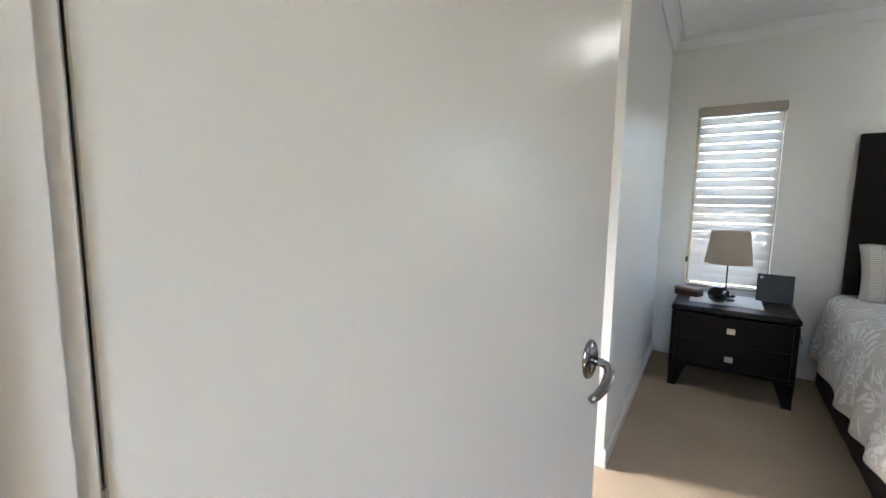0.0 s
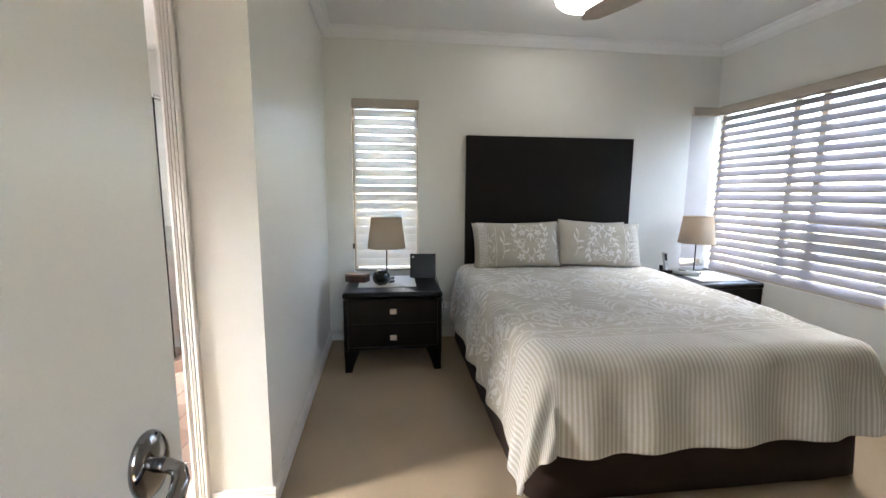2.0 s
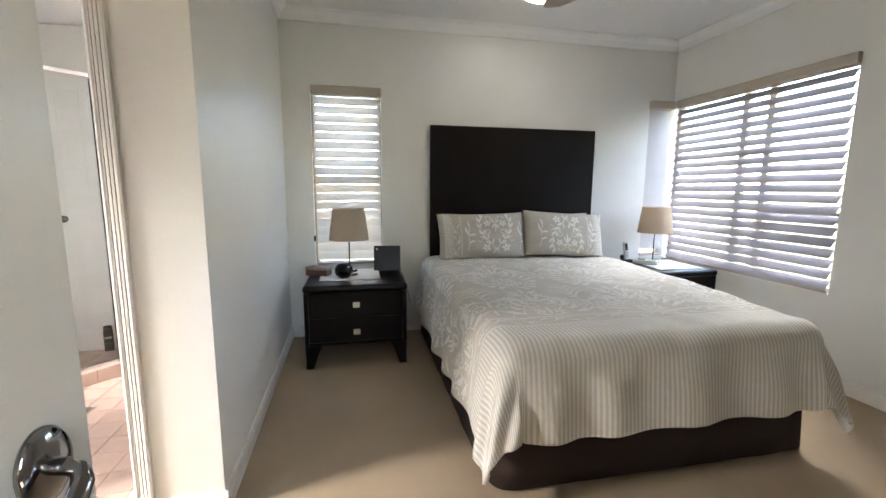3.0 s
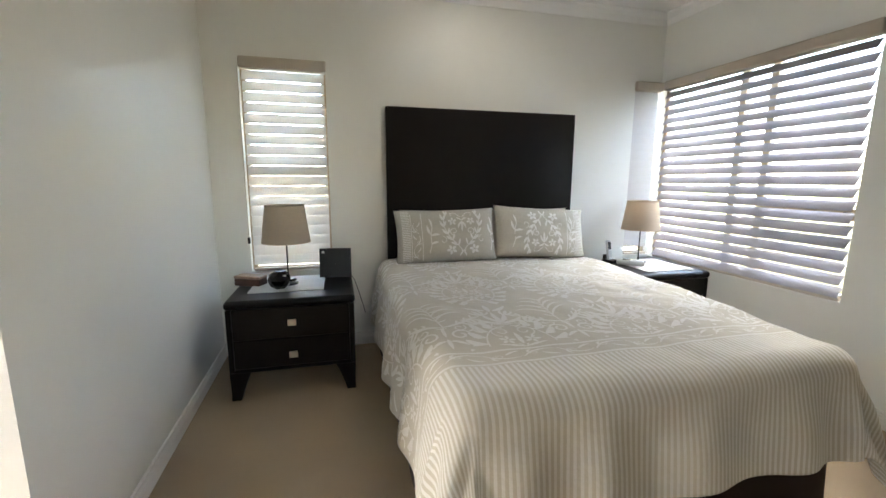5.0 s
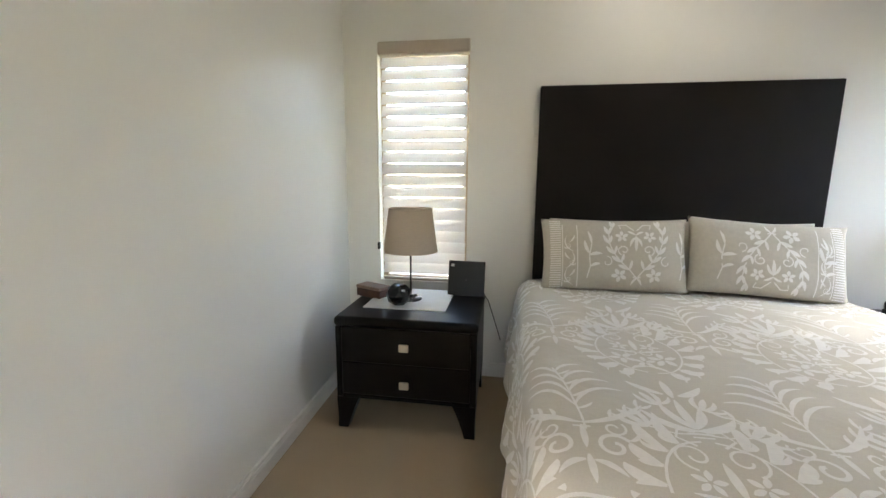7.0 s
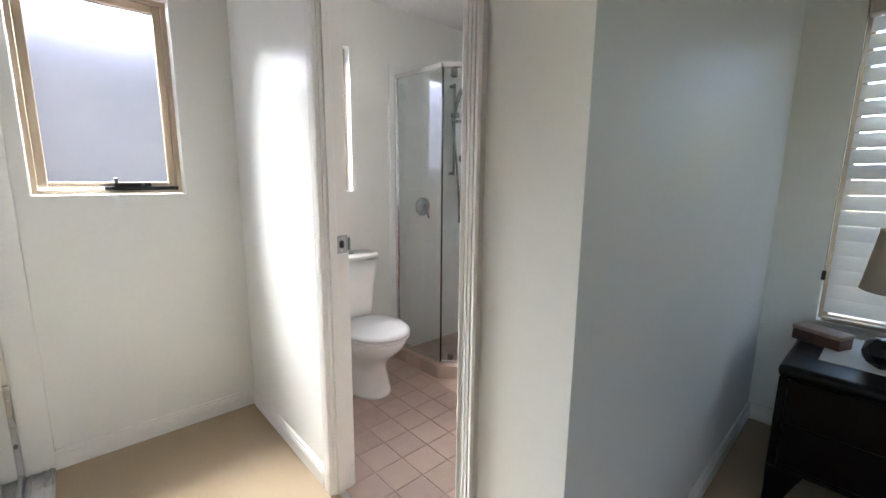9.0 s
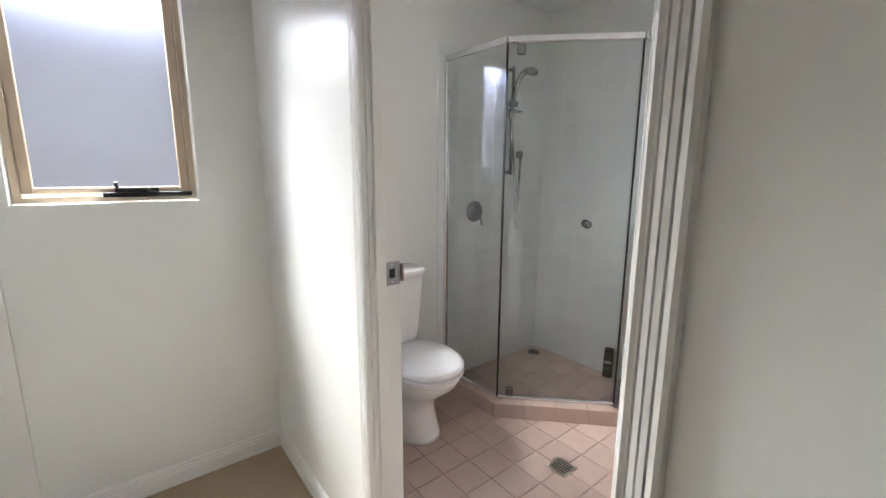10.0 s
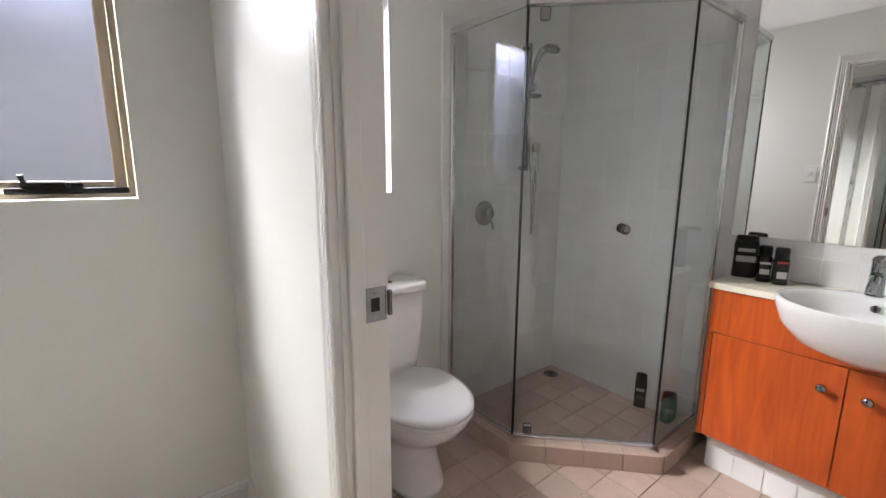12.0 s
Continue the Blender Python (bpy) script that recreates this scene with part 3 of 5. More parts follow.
# Vane colour is darkened here to read as shade against the bright gaps.
blind("wide cloth-vane blind with open vanes, coloured darker as if shaded", "x", XR, -1, WIN_B[0] + 0.006, WIN_B[1] - 0.055, WIN_B[2], WIN_B[3], -50, M_VANE_SHADED)
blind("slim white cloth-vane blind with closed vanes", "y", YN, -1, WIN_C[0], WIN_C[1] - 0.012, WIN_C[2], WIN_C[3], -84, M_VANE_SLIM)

# ---- outside ----
structure("ground", box(-200, 200, -200, 200, -0.5, -0.3), M_GRASS, "dry grass and soil round the house", "ground")


def boundary_wall(x0, x1, y0, y1, h, label):
    w = thing("boundary_wall", label, "wall")
    part("render", box(x0, x1, y0, y1, -0.3, h), M_FENCE, w)
    part("capping", box(x0 - 0.03, x1 + 0.03, y0 - 0.03, y1 + 0.03, h, h + 0.06, 0.01), M_TRIM, w)
    return w


boundary_wall(-3.5, 5.5, 6.2, 6.35, 1.25, "low cream rendered boundary wall outside")
# Unseen wall, added so that less sky shows through the frosted panes.
boundary_wall(-4.75, -4.6, -3.0, 6.0, 2.55, "tall cream rendered wall added unseen to dim the frosted windows")
boundary_wall(6.2, 6.35, -2, 6.0, 1.0, "low cream rendered boundary wall beside the grass")
rng = random.Random(5)


def shrub(x, y, r, h):
    s = thing("shrub", "leafy green garden shrub outside the window", "shrub", x, y, -0.3, group="garden shrubs")
    bm = bmesh.new()
    for k in range(5):
        a = k * 1.26
        tube([(0.03 * math.cos(a), 0.03 * math.sin(a), 0), (0.3 * r * math.cos(a), 0.3 * r * math.sin(a), 0.4 * h), (0.6 * r * math.cos(a), 0.6 * r * math.sin(a), 0.85 * h)], [0.03, 0.02, 0.006], 6, bm)
    part("trunk", bm, M_BARK, s)
    bm = bmesh.new()
    for k in range(700):
        a, q, t = rng.uniform(0, 6.283), rng.random() ** 0.5, rng.uniform(0.25, 1.0)
        rad = r * q * (1.1 - 0.5 * abs(t - 0.55)) * rng.uniform(0.75, 1.1)
        c = Vector((rad * math.cos(a), rad * math.sin(a), h * t))
        e = Euler((rng.uniform(0, 6), rng.uniform(0, 6), rng.uniform(0, 6))).to_matrix()
        l = rng.uniform(0.05, 0.10)
        vs = [bm.verts.new(c + e @ Vector(p)) for p in ((-l, 0, 0), (0, l * 0.45, 0.01), (l, 0, 0), (0, -l * 0.45, 0.01))]
        bm.faces.new(vs)
    part("crown", bm, M_LEAF, s)


for sx, sy, sr, sh in ((5.4, 0.9, 0.6, 1.7), (5.5, 2.0, 0.7, 2.1), (5.5, 3.1, 0.6, 1.5)):
    shrub(sx, sy, sr, sh)

# ---- entry door ----
LEAF_W = 0.95
door = tagged(new("door_1"), "open off-white flush entry door with chrome lever", "door", kind="structure")
door.matrix_world = pose(-0.510, 0.155, 0, 0, 0, 90 - 11.1)
part("leaf", box(0, LEAF_W, -0.0175, 0.0175, 0.012, 2.04, 0.002, 1), M_DOOR, door)
hx, hz = LEAF_W - 0.066, 0.943
for side in (-1, 1):
    # an oval rose on a sprung neck with a curved, flattened lever
    rose = part("rose", lathe([(0, 0), (0.034, 0), (0.034, 0.003), (0.031, 0.008), (0.021, 0.012), (0, 0.013)], 40, squash=1.42), M_CHROME, door, "polished chrome oval rose", smooth=True)
    rose.matrix_basis = Matrix.Translation((hx, side * 0.0175, hz)) @ Euler((radians(-90 * side), 0, 0)).to_matrix().to_4x4()
    y = side * 0.0175
    pts = [(hx, y, hz), (hx, y + side * 0.030, hz), (hx - 0.002, y + side * 0.046, hz - 0.003), (hx - 0.012, y + side * 0.055, hz - 0.012), (hx - 0.028, y + side * 0.060, hz - 0.022),
           (hx - 0.046, y + side * 0.060, hz - 0.036), (hx - 0.068, y + side * 0.056, hz - 0.048), (hx - 0.090, y + side * 0.051, hz - 0.053)]
    part("lever", tube(pts, [0.0105, 0.010, 0.0105, 0.0115, 0.0115, 0.011, 0.010, 0.008], 16), M_CHROME, door, "polished chrome curved lever", smooth=True)
part("latch_plate", box(LEAF_W - 0.001, LEAF_W + 0.001, -0.012, 0.012, hz - 0.06, hz + 0.06), M_ALU, door)
for z in (0.22, 1.02, 1.82):
    hinge = part("hinge", lathe([(0, -0.05), (0.007, -0.05), (0.007, 0.05), (0, 0.05)], 10), M_ALU, door)
    hinge.location = (-0.006, -0.016, z)

# ---- wardrobe ----
ward = thing("wardrobe", "built-in wardrobe with mirrored sliding doors in silver frames", "wardrobe", 0, 0, 0)
part("bottom_track", box(XW + 0.001, -0.62, 1.075, WARD, 0.0, 0.006), M_ALU, ward)
for y in (1.080, 1.125, 1.165, 1.205, 1.230):
    part("track_rib", box(XW + 0.001, -0.62, y, y + 0.006, 0.006, 0.020), M_ALU, ward)
part("top_track", box(XW + 0.001, -0.62, 1.07, WARD - 0.01, 2.06, 2.098), M_ALU, ward)
part("end_liner", box(XW + 0.001, XW + 0.020, 1.07, WARD + 0.006, 0.021, 2.058), M_TRIM, ward, "white painted end liner")
part("end_liner", box(-0.640, -0.621, 1.07, WARD + 0.006, 0.021, 2.058), M_TRIM, ward, "white painted end liner")
for x0, x1, y in ((XW + 0.022, -1.50, 1.14), (-1.56, -0.642, 1.19)):
    dr = part("sliding_door", box(x0 + 0.03, x1 - 0.03, y - 0.004, y + 0.004, 0.05, 2.03), M_MIRROR, ward, "mirrored sliding door")
    for a, b in ((x0, x0 + 0.032), (x1 - 0.032, x1)):
        part("stile", box(a, b, y - 0.014, y + 0.014, 0.022, 2.056, 0.003, 1), M_ALU, dr)
    for a, b in ((0.022, 0.052), (2.028, 2.056)):
        part("rail", box(x0 + 0.032, x1 - 0.032, y - 0.012, y + 0.012, a, b, 0.003, 1), M_ALU, dr)

# ---- bed ----
XC, HW, HEAD, FOOT, ZTOP = 1.42, 0.852, 3.97, 1.93, 0.668
R_EDGE = 0.10


def smooth01(x):
    x = max(0.0, min(1.0, x))
    return x * x * (3 - 2 * x)


def doona_at(u, v, lift=0.0):
    """The cloth's surface: u metres from the bed's middle line, v metres from the head, both along the cloth."""
    flat_u, flat_v = HW - R_EDGE, HEAD - FOOT - R_EDGE
    ex, ey = max(0.0, abs(u) - flat_u), max(0.0, v - flat_v)
    sgn = 1 if u >= 0 else -1
    d = math.hypot(ex, ey)
    x, y = XC + sgn * min(abs(u), flat_u), HEAD - min(v, flat_v)
    puff = 0.018 * noise.noise(Vector((u * 2.2, v * 2.2, 0.3))) + 0.006 * noise.noise(Vector((u * 7, v * 7, 2.1)))
    z = ZTOP + 0.022 * smooth01(1 - v / 1.2) + puff
    if d > 0:
        dx, dy = ex / d, ey / d
        if d < R_EDGE * math.pi / 2:
            o, dn = R_EDGE * math.sin(d / R_EDGE), R_EDGE * (1 - math.cos(d / R_EDGE))
        else:
            k = d - R_EDGE * math.pi / 2
            o, dn = R_EDGE + (0.10 + 0.30 * dx * dy) * k, R_EDGE + k * (0.985 - 0.42 * dx * dy)
        hang = smooth01((d - 0.08) / 0.30)
        along = v if ey < ex else u + 3
        if ex > 0.05 and ey > 0.05:
            along = v - u * sgn
        wave = 0.016 * math.sin(along * 17 + 1.3 * math.sin(along * 5)) + 0.012 * noise.noise(Vector((along * 6, d * 2, 5)))
        o += hang * wave + 0.012 * hang
        z -= dn + puff * 0.5 * hang
        x += sgn * dx * o
        y -= dy * o
    # the cloth is drawn in towards the foot on the window's side
    if u > 0:
        x -= 0.075 * smooth01((v - 1.1) / 0.9) * min(1.0, u / flat_u)
    return Vector((x, y, max(z, 0.03)))


def doona_point(u, v, lift=0.0025):
    p = doona_at(u, v)
    e = 0.012
    n = (doona_at(u + e, v) - doona_at(u - e, v)).cross(doona_at(u, v + e) - doona_at(u, v - e))
    n = -n.normalized() if n.length > 0 else Vector((0, 0, 1))
    if n.z < -0.2:
        n = -n
    return p + n * lift


U_MAX, V_MAX = HW - R_EDGE + 0.52, HEAD - FOOT - R_EDGE + 0.458
NU, NV = 200, 190


def make_doona():
    d = thing("doona", "beige doona with white damask print and striped foot", "bedding")
    bm = bmesh.new()
    layer = bm.loops.layers.uv.new("UVMap")
    grid = []
    for j in range(NV + 1):
        v = V_MAX * j / NV
        row = []
        for i in range(NU + 1):
            u = U_MAX * (2 * i / NU - 1)
            vert = bm.verts.new(doona_at(u, v))
            row.append((vert, u, v))
        grid.append(row)
    for j in range(NV):
        for i in range(NU):
            q = (grid[j][i], grid[j][i + 1], grid[j + 1][i + 1], grid[j + 1][i])
            f = bm.faces.new([a[0] for a in q])
            f.smooth = True
            for loop, a in zip(f.loops, q):
                loop[layer].uv = (a[1] + 2.0, a[2])
    me = bpy.data.meshes.new("cover")
    bm.to_mesh(me)
    bm.free()
    me.materials.append(M_DOONA)
    ob = new("cover", me)
    ob.parent = d
    sol = ob.modifiers.new("thickness", "SOLIDIFY")
    sol.thickness, sol.offset = 0.018, -1 if me.polygons[NU * NV // 2].normal.z > 0 else 1
    return d


def leaf_stroke(p0, p1, p2, w, n=9):
    """A tapering stroke on a quadratic curve: centre points with half widths."""
    out = []
    for k in range(n + 1):
        t = k / n
        x = (1 - t) ** 2 * p0[0] + 2 * t * (1 - t) * p1[0] + t * t * p2[0]
        y = (1 - t) ** 2 * p0[1] + 2 * t * (1 - t) * p1[1] + t * t * p2[1]
        out.append((x, y, 0.5 * w * max(0.06, math.sin(math.pi * min(1, t * 0.92 + 0.06))) ** 0.75))
    return out


def line_stroke(pts, w):
    return [(x, y, w / 2) for x, y in pts]


def spiral(cx, cy, r, turns, start, sgn, w=0.009, n=22):
    return line_stroke([(cx + sgn * r * (1 - 0.75 * k / n) * math.cos(start + turns * 6.283 * k / n), cy + r * (1 - 0.75 * k / n) * math.sin(start + turns * 6.283 * k / n)) for k in range(n + 1)], w)


def flower(cx, cy, r, petals=5, turn=0.3):
    out = []
    for k in range(petals):
        a = turn + k * 6.283 / petals
        c, s = math.cos(a), math.sin(a)
        out.append(leaf_stroke((cx + 0.15 * r * c, cy + 0.15 * r * s), (cx + 0.6 * r * c, cy + 0.6 * r * s), (cx + r * c, cy + r * s), r * 0.62, 6))
    return out


def tulip(cx, cy, lean, k=1.0):
    """A bud of three petals on a short stalk, leaning by an angle from upright."""
    c, n = math.cos(lean), math.sin(lean)

    def q(x, y):
        return (cx + k * (x * c + y * n), cy + k * (y * c - x * n))

    return [leaf_stroke(q(0, 0), q(0.0, 0.05), q(0, 0.09), k * 0.034), leaf_stroke(q(0, 0), q(0.045, 0.03), q(0.030, 0.085), k * 0.028),
            leaf_stroke(q(0, 0), q(-0.045, 0.03), q(-0.030, 0.085), k * 0.028), leaf_stroke(q(0, 0.005), q(0.06, 0.0), q(0.075, 0.035), k * 0.022)]


def medallion():
    """A pointed oval wreath with blossoms inside and tulips over a knot; about 0.44 wide, 0.66 tall, y up."""
    s = []
    for g in (-1, 1):
        # rim of the wreath and the leaves that stand out from it
        rim_pts = [(g * 0.138 * math.cos(radians(a)), 0.145 + 0.175 * math.sin(radians(a))) for a in range(-84, 85, 12)]
        s.append(line_stroke(rim_pts, 0.009))
        for k, a in enumerate(range(-66, 62, 18)):
            c, n = math.cos(radians(a)), math.sin(radians(a))
            x, y = g * 0.142 * c, 0.145 + 0.18 * n
            l = 0.082 + 0.010 * math.sin(2.3 * k)
            s.append(leaf_stroke((x, y), (x + g * l * 0.75 * c, y + l * (0.75 * n + 0.15)), (x + g * l * (0.85 * c - 0.25 * n), y + l * (0.85 * n + 0.55)), 0.044))
            s.append(leaf_stroke((x, y), (x + g * l * 0.5, y + l * 0.1), (x + g * l * 0.72 * c, y + l * (0.7 * n - 0.1)), 0.020))
        # blossoms, scrolls and sprigs inside the rim
        s += flower(g * 0.066, 0.075, 0.050, 5, 0.4 * g)
        s += flower(g * 0.052, 0.185, 0.036, 5, 1.1 * g)
        s.append(spiral(g * 0.052, 0.262, 0.046, 1.2, -1.4, g, 0.009))
        s.append(spiral(g * 0.030, 0.125, 0.026, 1.1, 1.9, g, 0.008))
        s.append(leaf_stroke((0, 0.125), (g * 0.04, 0.14), (g * 0.098, 0.150), 0.020))
        s.append(leaf_stroke((0, 0.02), (g * 0.03, 0.02), (g * 0.060, -0.012), 0.022))
        # ties under the knot, tulips and broad leaves over it
        s.append(line_stroke([(g * 0.03, 0.30), (g * 0.065, 0.33), (g * 0.050, 0.365), (g * 0.012, 0.360)], 0.010))
        s.append(leaf_stroke((0, 0.365), (g * 0.075, 0.375), (g * 0.115, 0.440), 0.040))
        s.append(leaf_stroke((0, 0.375), (g * 0.045, 0.43), (g * 0.050, 0.490), 0.036))
        s += tulip(g * 0.118, 0.360, 0.75 * g, 0.95)
        s += tulip(g * 0.055, 0.480, 0.45 * g, 0.80)
        s.append(line_stroke([(g * 0.012, 0.35), (g * 0.06, 0.345), (g * 0.118, 0.362)], 0.008))
        s.append(leaf_stroke((g * 0.02, 0.545), (g * 0.07, 0.56), (g * 0.105, 0.615), 0.034))
        s.append(spiral(g * 0.205, 0.330, 0.030, 1.1, 2.4, g, 0.009))
    s += flower(0, 0.052, 0.040, 5, 0.3)
    s.append(leaf_stroke((0, 0.15), (0.004, 0.20), (0, 0.25), 0.030))
    s.append(leaf_stroke((0, 0.38), (0.0, 0.44), (0, 0.52), 0.036))
    s.append(leaf_stroke((0, 0.53), (0.0, 0.58), (0, 0.63), 0.034))
    s.append(line_stroke([(-0.030, 0.352), (0.030, 0.352)], 0.011))
    s.append(line_stroke([(-0.024, 0.336), (0.024, 0.336)], 0.008))
    return s


def feather(g=1):
    """A plume of curved fronds over a branch of ragged leaves and a pair of scrolls; about 0.36 wide, 0.6 tall."""
    s = [line_stroke([(g * (0.01 - 0.05 * (t / 10) ** 2), 0.040 * t) for t in range(0, 11)], 0.010)]
    for k in range(4):
        y = 0.14 + 0.075 * k
        x = g * (0.01 - 0.05 * (y / 0.40) ** 2)
        l = 0.165 - 0.022 * k
        s.append(leaf_stroke((x, y), (x + g * l * 0.30, y + l * 0.85), (x + g * l, y + l * 0.62), 0.024))
        s.append(leaf_stroke((x, y - 0.015), (x - g * l * 0.35, y + l * 0.70), (x - g * l * 0.95, y + l * 0.70), 0.022))
        s.append(leaf_stroke((x, y - 0.03), (x + g * 0.03, y - 0.02), (x + g * 0.052, y + 0.012), 0.018))
    # ragged side branches
    for h, reach in ((1, 0.20), (-1, 0.15)):
        s.append(leaf_stroke((0, 0.03), (h * g * 0.55 * reach, 0.04), (h * g * reach, 0.16), 0.030))
        for q in (0.45, 0.7, 0.92):
            x, y = h * g * reach * q, 0.03 + 0.13 * q * q
            s.append(leaf_stroke((x, y), (x + h * g * 0.030, y + 0.006), (x + h * g * 0.050, y + 0.036), 0.017))
            s.append(leaf_stroke((x, y), (x - h * g * 0.004, y + 0.030), (x + h * g * 0.010, y + 0.056), 0.017))
        s.append(spiral(h * 0.072, -0.062, 0.048, 1.15, 0.5, h, 0.016))
        s.append(leaf_stroke((h * 0.010, -0.12), (h * 0.05, -0.125), (h * 0.080, -0.165), 0.028))
        s.append(leaf_stroke((h * 0.115, -0.035), (h * 0.14, -0.03), (h * 0.150, 0.005), 0.018))
    s.append(leaf_stroke((0, 0.02), (0.002, -0.03), (0, -0.075), 0.026))
    s.append(leaf_stroke((0, -0.10), (0.002, -0.14), (0, -0.20), 0.028))
    s.append(line_stroke([(-0.024, 0.012), (0.024, 0.012)], 0.010))
    return s


def scroll_border(length):
    s = []
    k = 0
    x = 0.0
    while x < length:
        g = 1 if k % 2 else -1
        s.append(leaf_stroke((x, -0.03 * g), (x + 0.06, 0.075 * g), (x + 0.14, 0.02 * g), 0.016))
        s.append(spiral(x + 0.05, 0.012 * g, 0.022, 1.2, 0.4, g, 0.006))
        s.append(leaf_stroke((x + 0.08, 0), (x + 0.11, -0.04 * g), (x + 0.14, -0.04 * g), 0.020))
        s.append(leaf_stroke((x + 0.03, 0.0), (x + 0.02, 0.04 * g), (x + 0.045, 0.05 * g), 0.016))
        x += 0.145
        k += 1
    return s


def strokes_to_mesh(bm, strokes, place, keep):
    """Lays strokes on a surface: place(x, y) gives the point in space, keep(x, y) says whether it is printed there."""
    for st in strokes:
        prev = None
        for i, (x, y, h) in enumerate(st):
            a, b = st[max(i - 1, 0)], st[min(i + 1, len(st) - 1)]
            tx, ty = b[0] - a[0], b[1] - a[1]
            l = math.hypot(tx, ty) or 1
            nx, ny = -ty / l * h, tx / l * h
            if not keep(x, y):
                prev = None
                continue
            cur = [bm.verts.new(place(x + nx, y + ny)), bm.verts.new(place(x, y)), bm.verts.new(place(x - nx, y - ny))]
            if prev:
                bm.faces.new((prev[0], prev[1], cur[1], cur[0]))
                bm.faces.new((prev[1], prev[2], cur[2], cur[1]))
            prev = cur


def heart_bouquet():
    """Two leafy branches rising from a knot round a hanging blossom; about 0.30 wide, 0.31 tall, y up."""
    s = []
    for g in (-1, 1):
        stem = [(0.004, 0.045), (0.030, 0.080), (0.062, 0.115), (0.090, 0.155), (0.110, 0.205), (0.112, 0.250), (0.094, 0.285)]
        s.append(line_stroke([(g * x, y) for x, y in stem], 0.006))
        for k, (x, y) in enumerate(stem[1:]):
            a = radians(12 + 13 * k)
            c, n = math.cos(a), math.sin(a)
            l = 0.046 - 0.002 * k
            s.append(leaf_stroke((g * x, y), (g * (x + 0.6 * l * c), y + 0.3 * l), (g * (x + l * c), y + l * n * 0.9 + 0.012), 0.019))
            s.append(leaf_stroke((g * x, y), (g * (x - 0.2 * l), y + 0.5 * l), (g * (x - 0.25 * l), y + 0.95 * l), 0.015))
        s.append(spiral(g * 0.050, 0.172, 0.026, 1.1, -1.2, g, 0.006))
        s.append(spiral(g * 0.122, 0.115, 0.026, 0.8, 1.6, g, 0.005))
        s += flower(g * 0.072, 0.052, 0.034, 5, 0.5 * g)
        s += flower(g * 0.058, 0.238, 0.028, 5, 0.9 * g)
        s.append(line_stroke([(g * 0.006, 0.268), (g * 0.036, 0.300), (g * 0.066, 0.298), (g * 0.060, 0.276)], 0.006))
        s.append(leaf_stroke((0, 0.235), (g * 0.020, 0.220), (g * 0.024, 0.190), 0.014))
        s.append(leaf_stroke((0, 0.245), (g * 0.020, 0.262), (g * 0.034, 0.262), 0.012))
        s.append(leaf_stroke((0, 0.040), (g * 0.016, 0.028), (g * 0.022, 0.004), 0.012))
    s.append(leaf_stroke((0, 0.240), (0.002, 0.205), (0, 0.168), 0.018))
    s.append(line_stroke([(-0.016, 0.044), (0, 0.041), (0.016, 0.044)], 0.008))
    return s


def shifted(strokes, dx, dy, k=1.0, flip=1):
    return [[(dx + flip * k * x, dy + k * y, 0.72 * k * h) for x, y, h in st] for st in strokes]


doona = make_doona()
bm = bmesh.new()
motifs = []
MED, FEA, FEB = medallion(), feather(1), feather(-1)
for col in (-1.01, -0.45, 0.11, 0.67, 1.23):
    for row in range(-1, 4):
        motifs += shifted(MED, col, -0.120 + 0.72 * row, 1.0)
for col, f in ((-1.29, FEB), (-0.73, FEA), (-0.17, FEB), (0.39, FEA), (0.95, FEB)):
    for row in range(-1, 4):
        motifs += shifted(f, col, 0.20 + 0.72 * row, 0.88)
# y of the motifs points to the head: v = STRIPES_FROM - 0.17 - y
V0 = STRIPES_FROM - 0.115
strokes_to_mesh(bm, motifs, lambda x, y: doona_point(x, V0 - y), lambda x, y: -U_MAX + 0.03 < x < U_MAX - 0.03 and 0.02 < V0 - y < V0 - 0.005)
strokes_to_mesh(bm, shifted(scroll_border(2 * U_MAX), -U_MAX + 0.05, 0), lambda x, y: doona_point(x, STRIPES_FROM - 0.058 - 0.62 * y), lambda x, y: -U_MAX + 0.03 < x < U_MAX - 0.03)
bm.normal_update()
pr = part("printed_pattern", bm, M_PRINT, doona, "white damask print", smooth=True)

bed = thing("bed", "queen bed with brown valance-covered base", "bed")
# base with softly rounded corners under a valance
pts = []
bx0, bx1, by0, by1, cr = 0.580, 2.205, 1.990, 4.03, 0.11
for cx, cy, a0 in ((bx1 - cr, by1 - 0.02, 0), (bx0 + cr, by1 - 0.02, 90), (bx0 + cr, by0 + cr, 180), (bx1 - cr, by0 + cr, 270)):
    for k in range(7):
        a = radians(a0 + 15 * k)
        pts.append((cx + cr * math.cos(a), cy + (cr if cy < 3 else 0.02) * math.sin(a)))
dense = []
for a, b in zip(pts, pts[1:] + pts[:1]):
    n = max(1, int(math.hypot(b[0] - a[0], b[1] - a[1]) / 0.03))
    dense += [(a[0] + (b[0] - a[0]) * k / n, a[1] + (b[1] - a[1]) * k / n) for k in range(n)]
bm = bmesh.new()
rings = []
for z in (0.012, 0.10, 0.20, 0.30, 0.38):
    ring = []
    for i, (x, y) in enumerate(dense):
        o = (0.38 - z) * (0.035 + 0.02 * noise.noise(Vector((x * 7, y * 7, 1))))
        dx, dy = x - (bx0 + bx1) / 2, y - (by0 + by1) / 2
        ox = o if dx > 0.75 else (-o if dx < -0.75 else 0)
        oy = -o if dy < -0.93 else 0
        ring.append(bm.verts.new((x + ox, y + oy, z)))
    rings.append(ring)
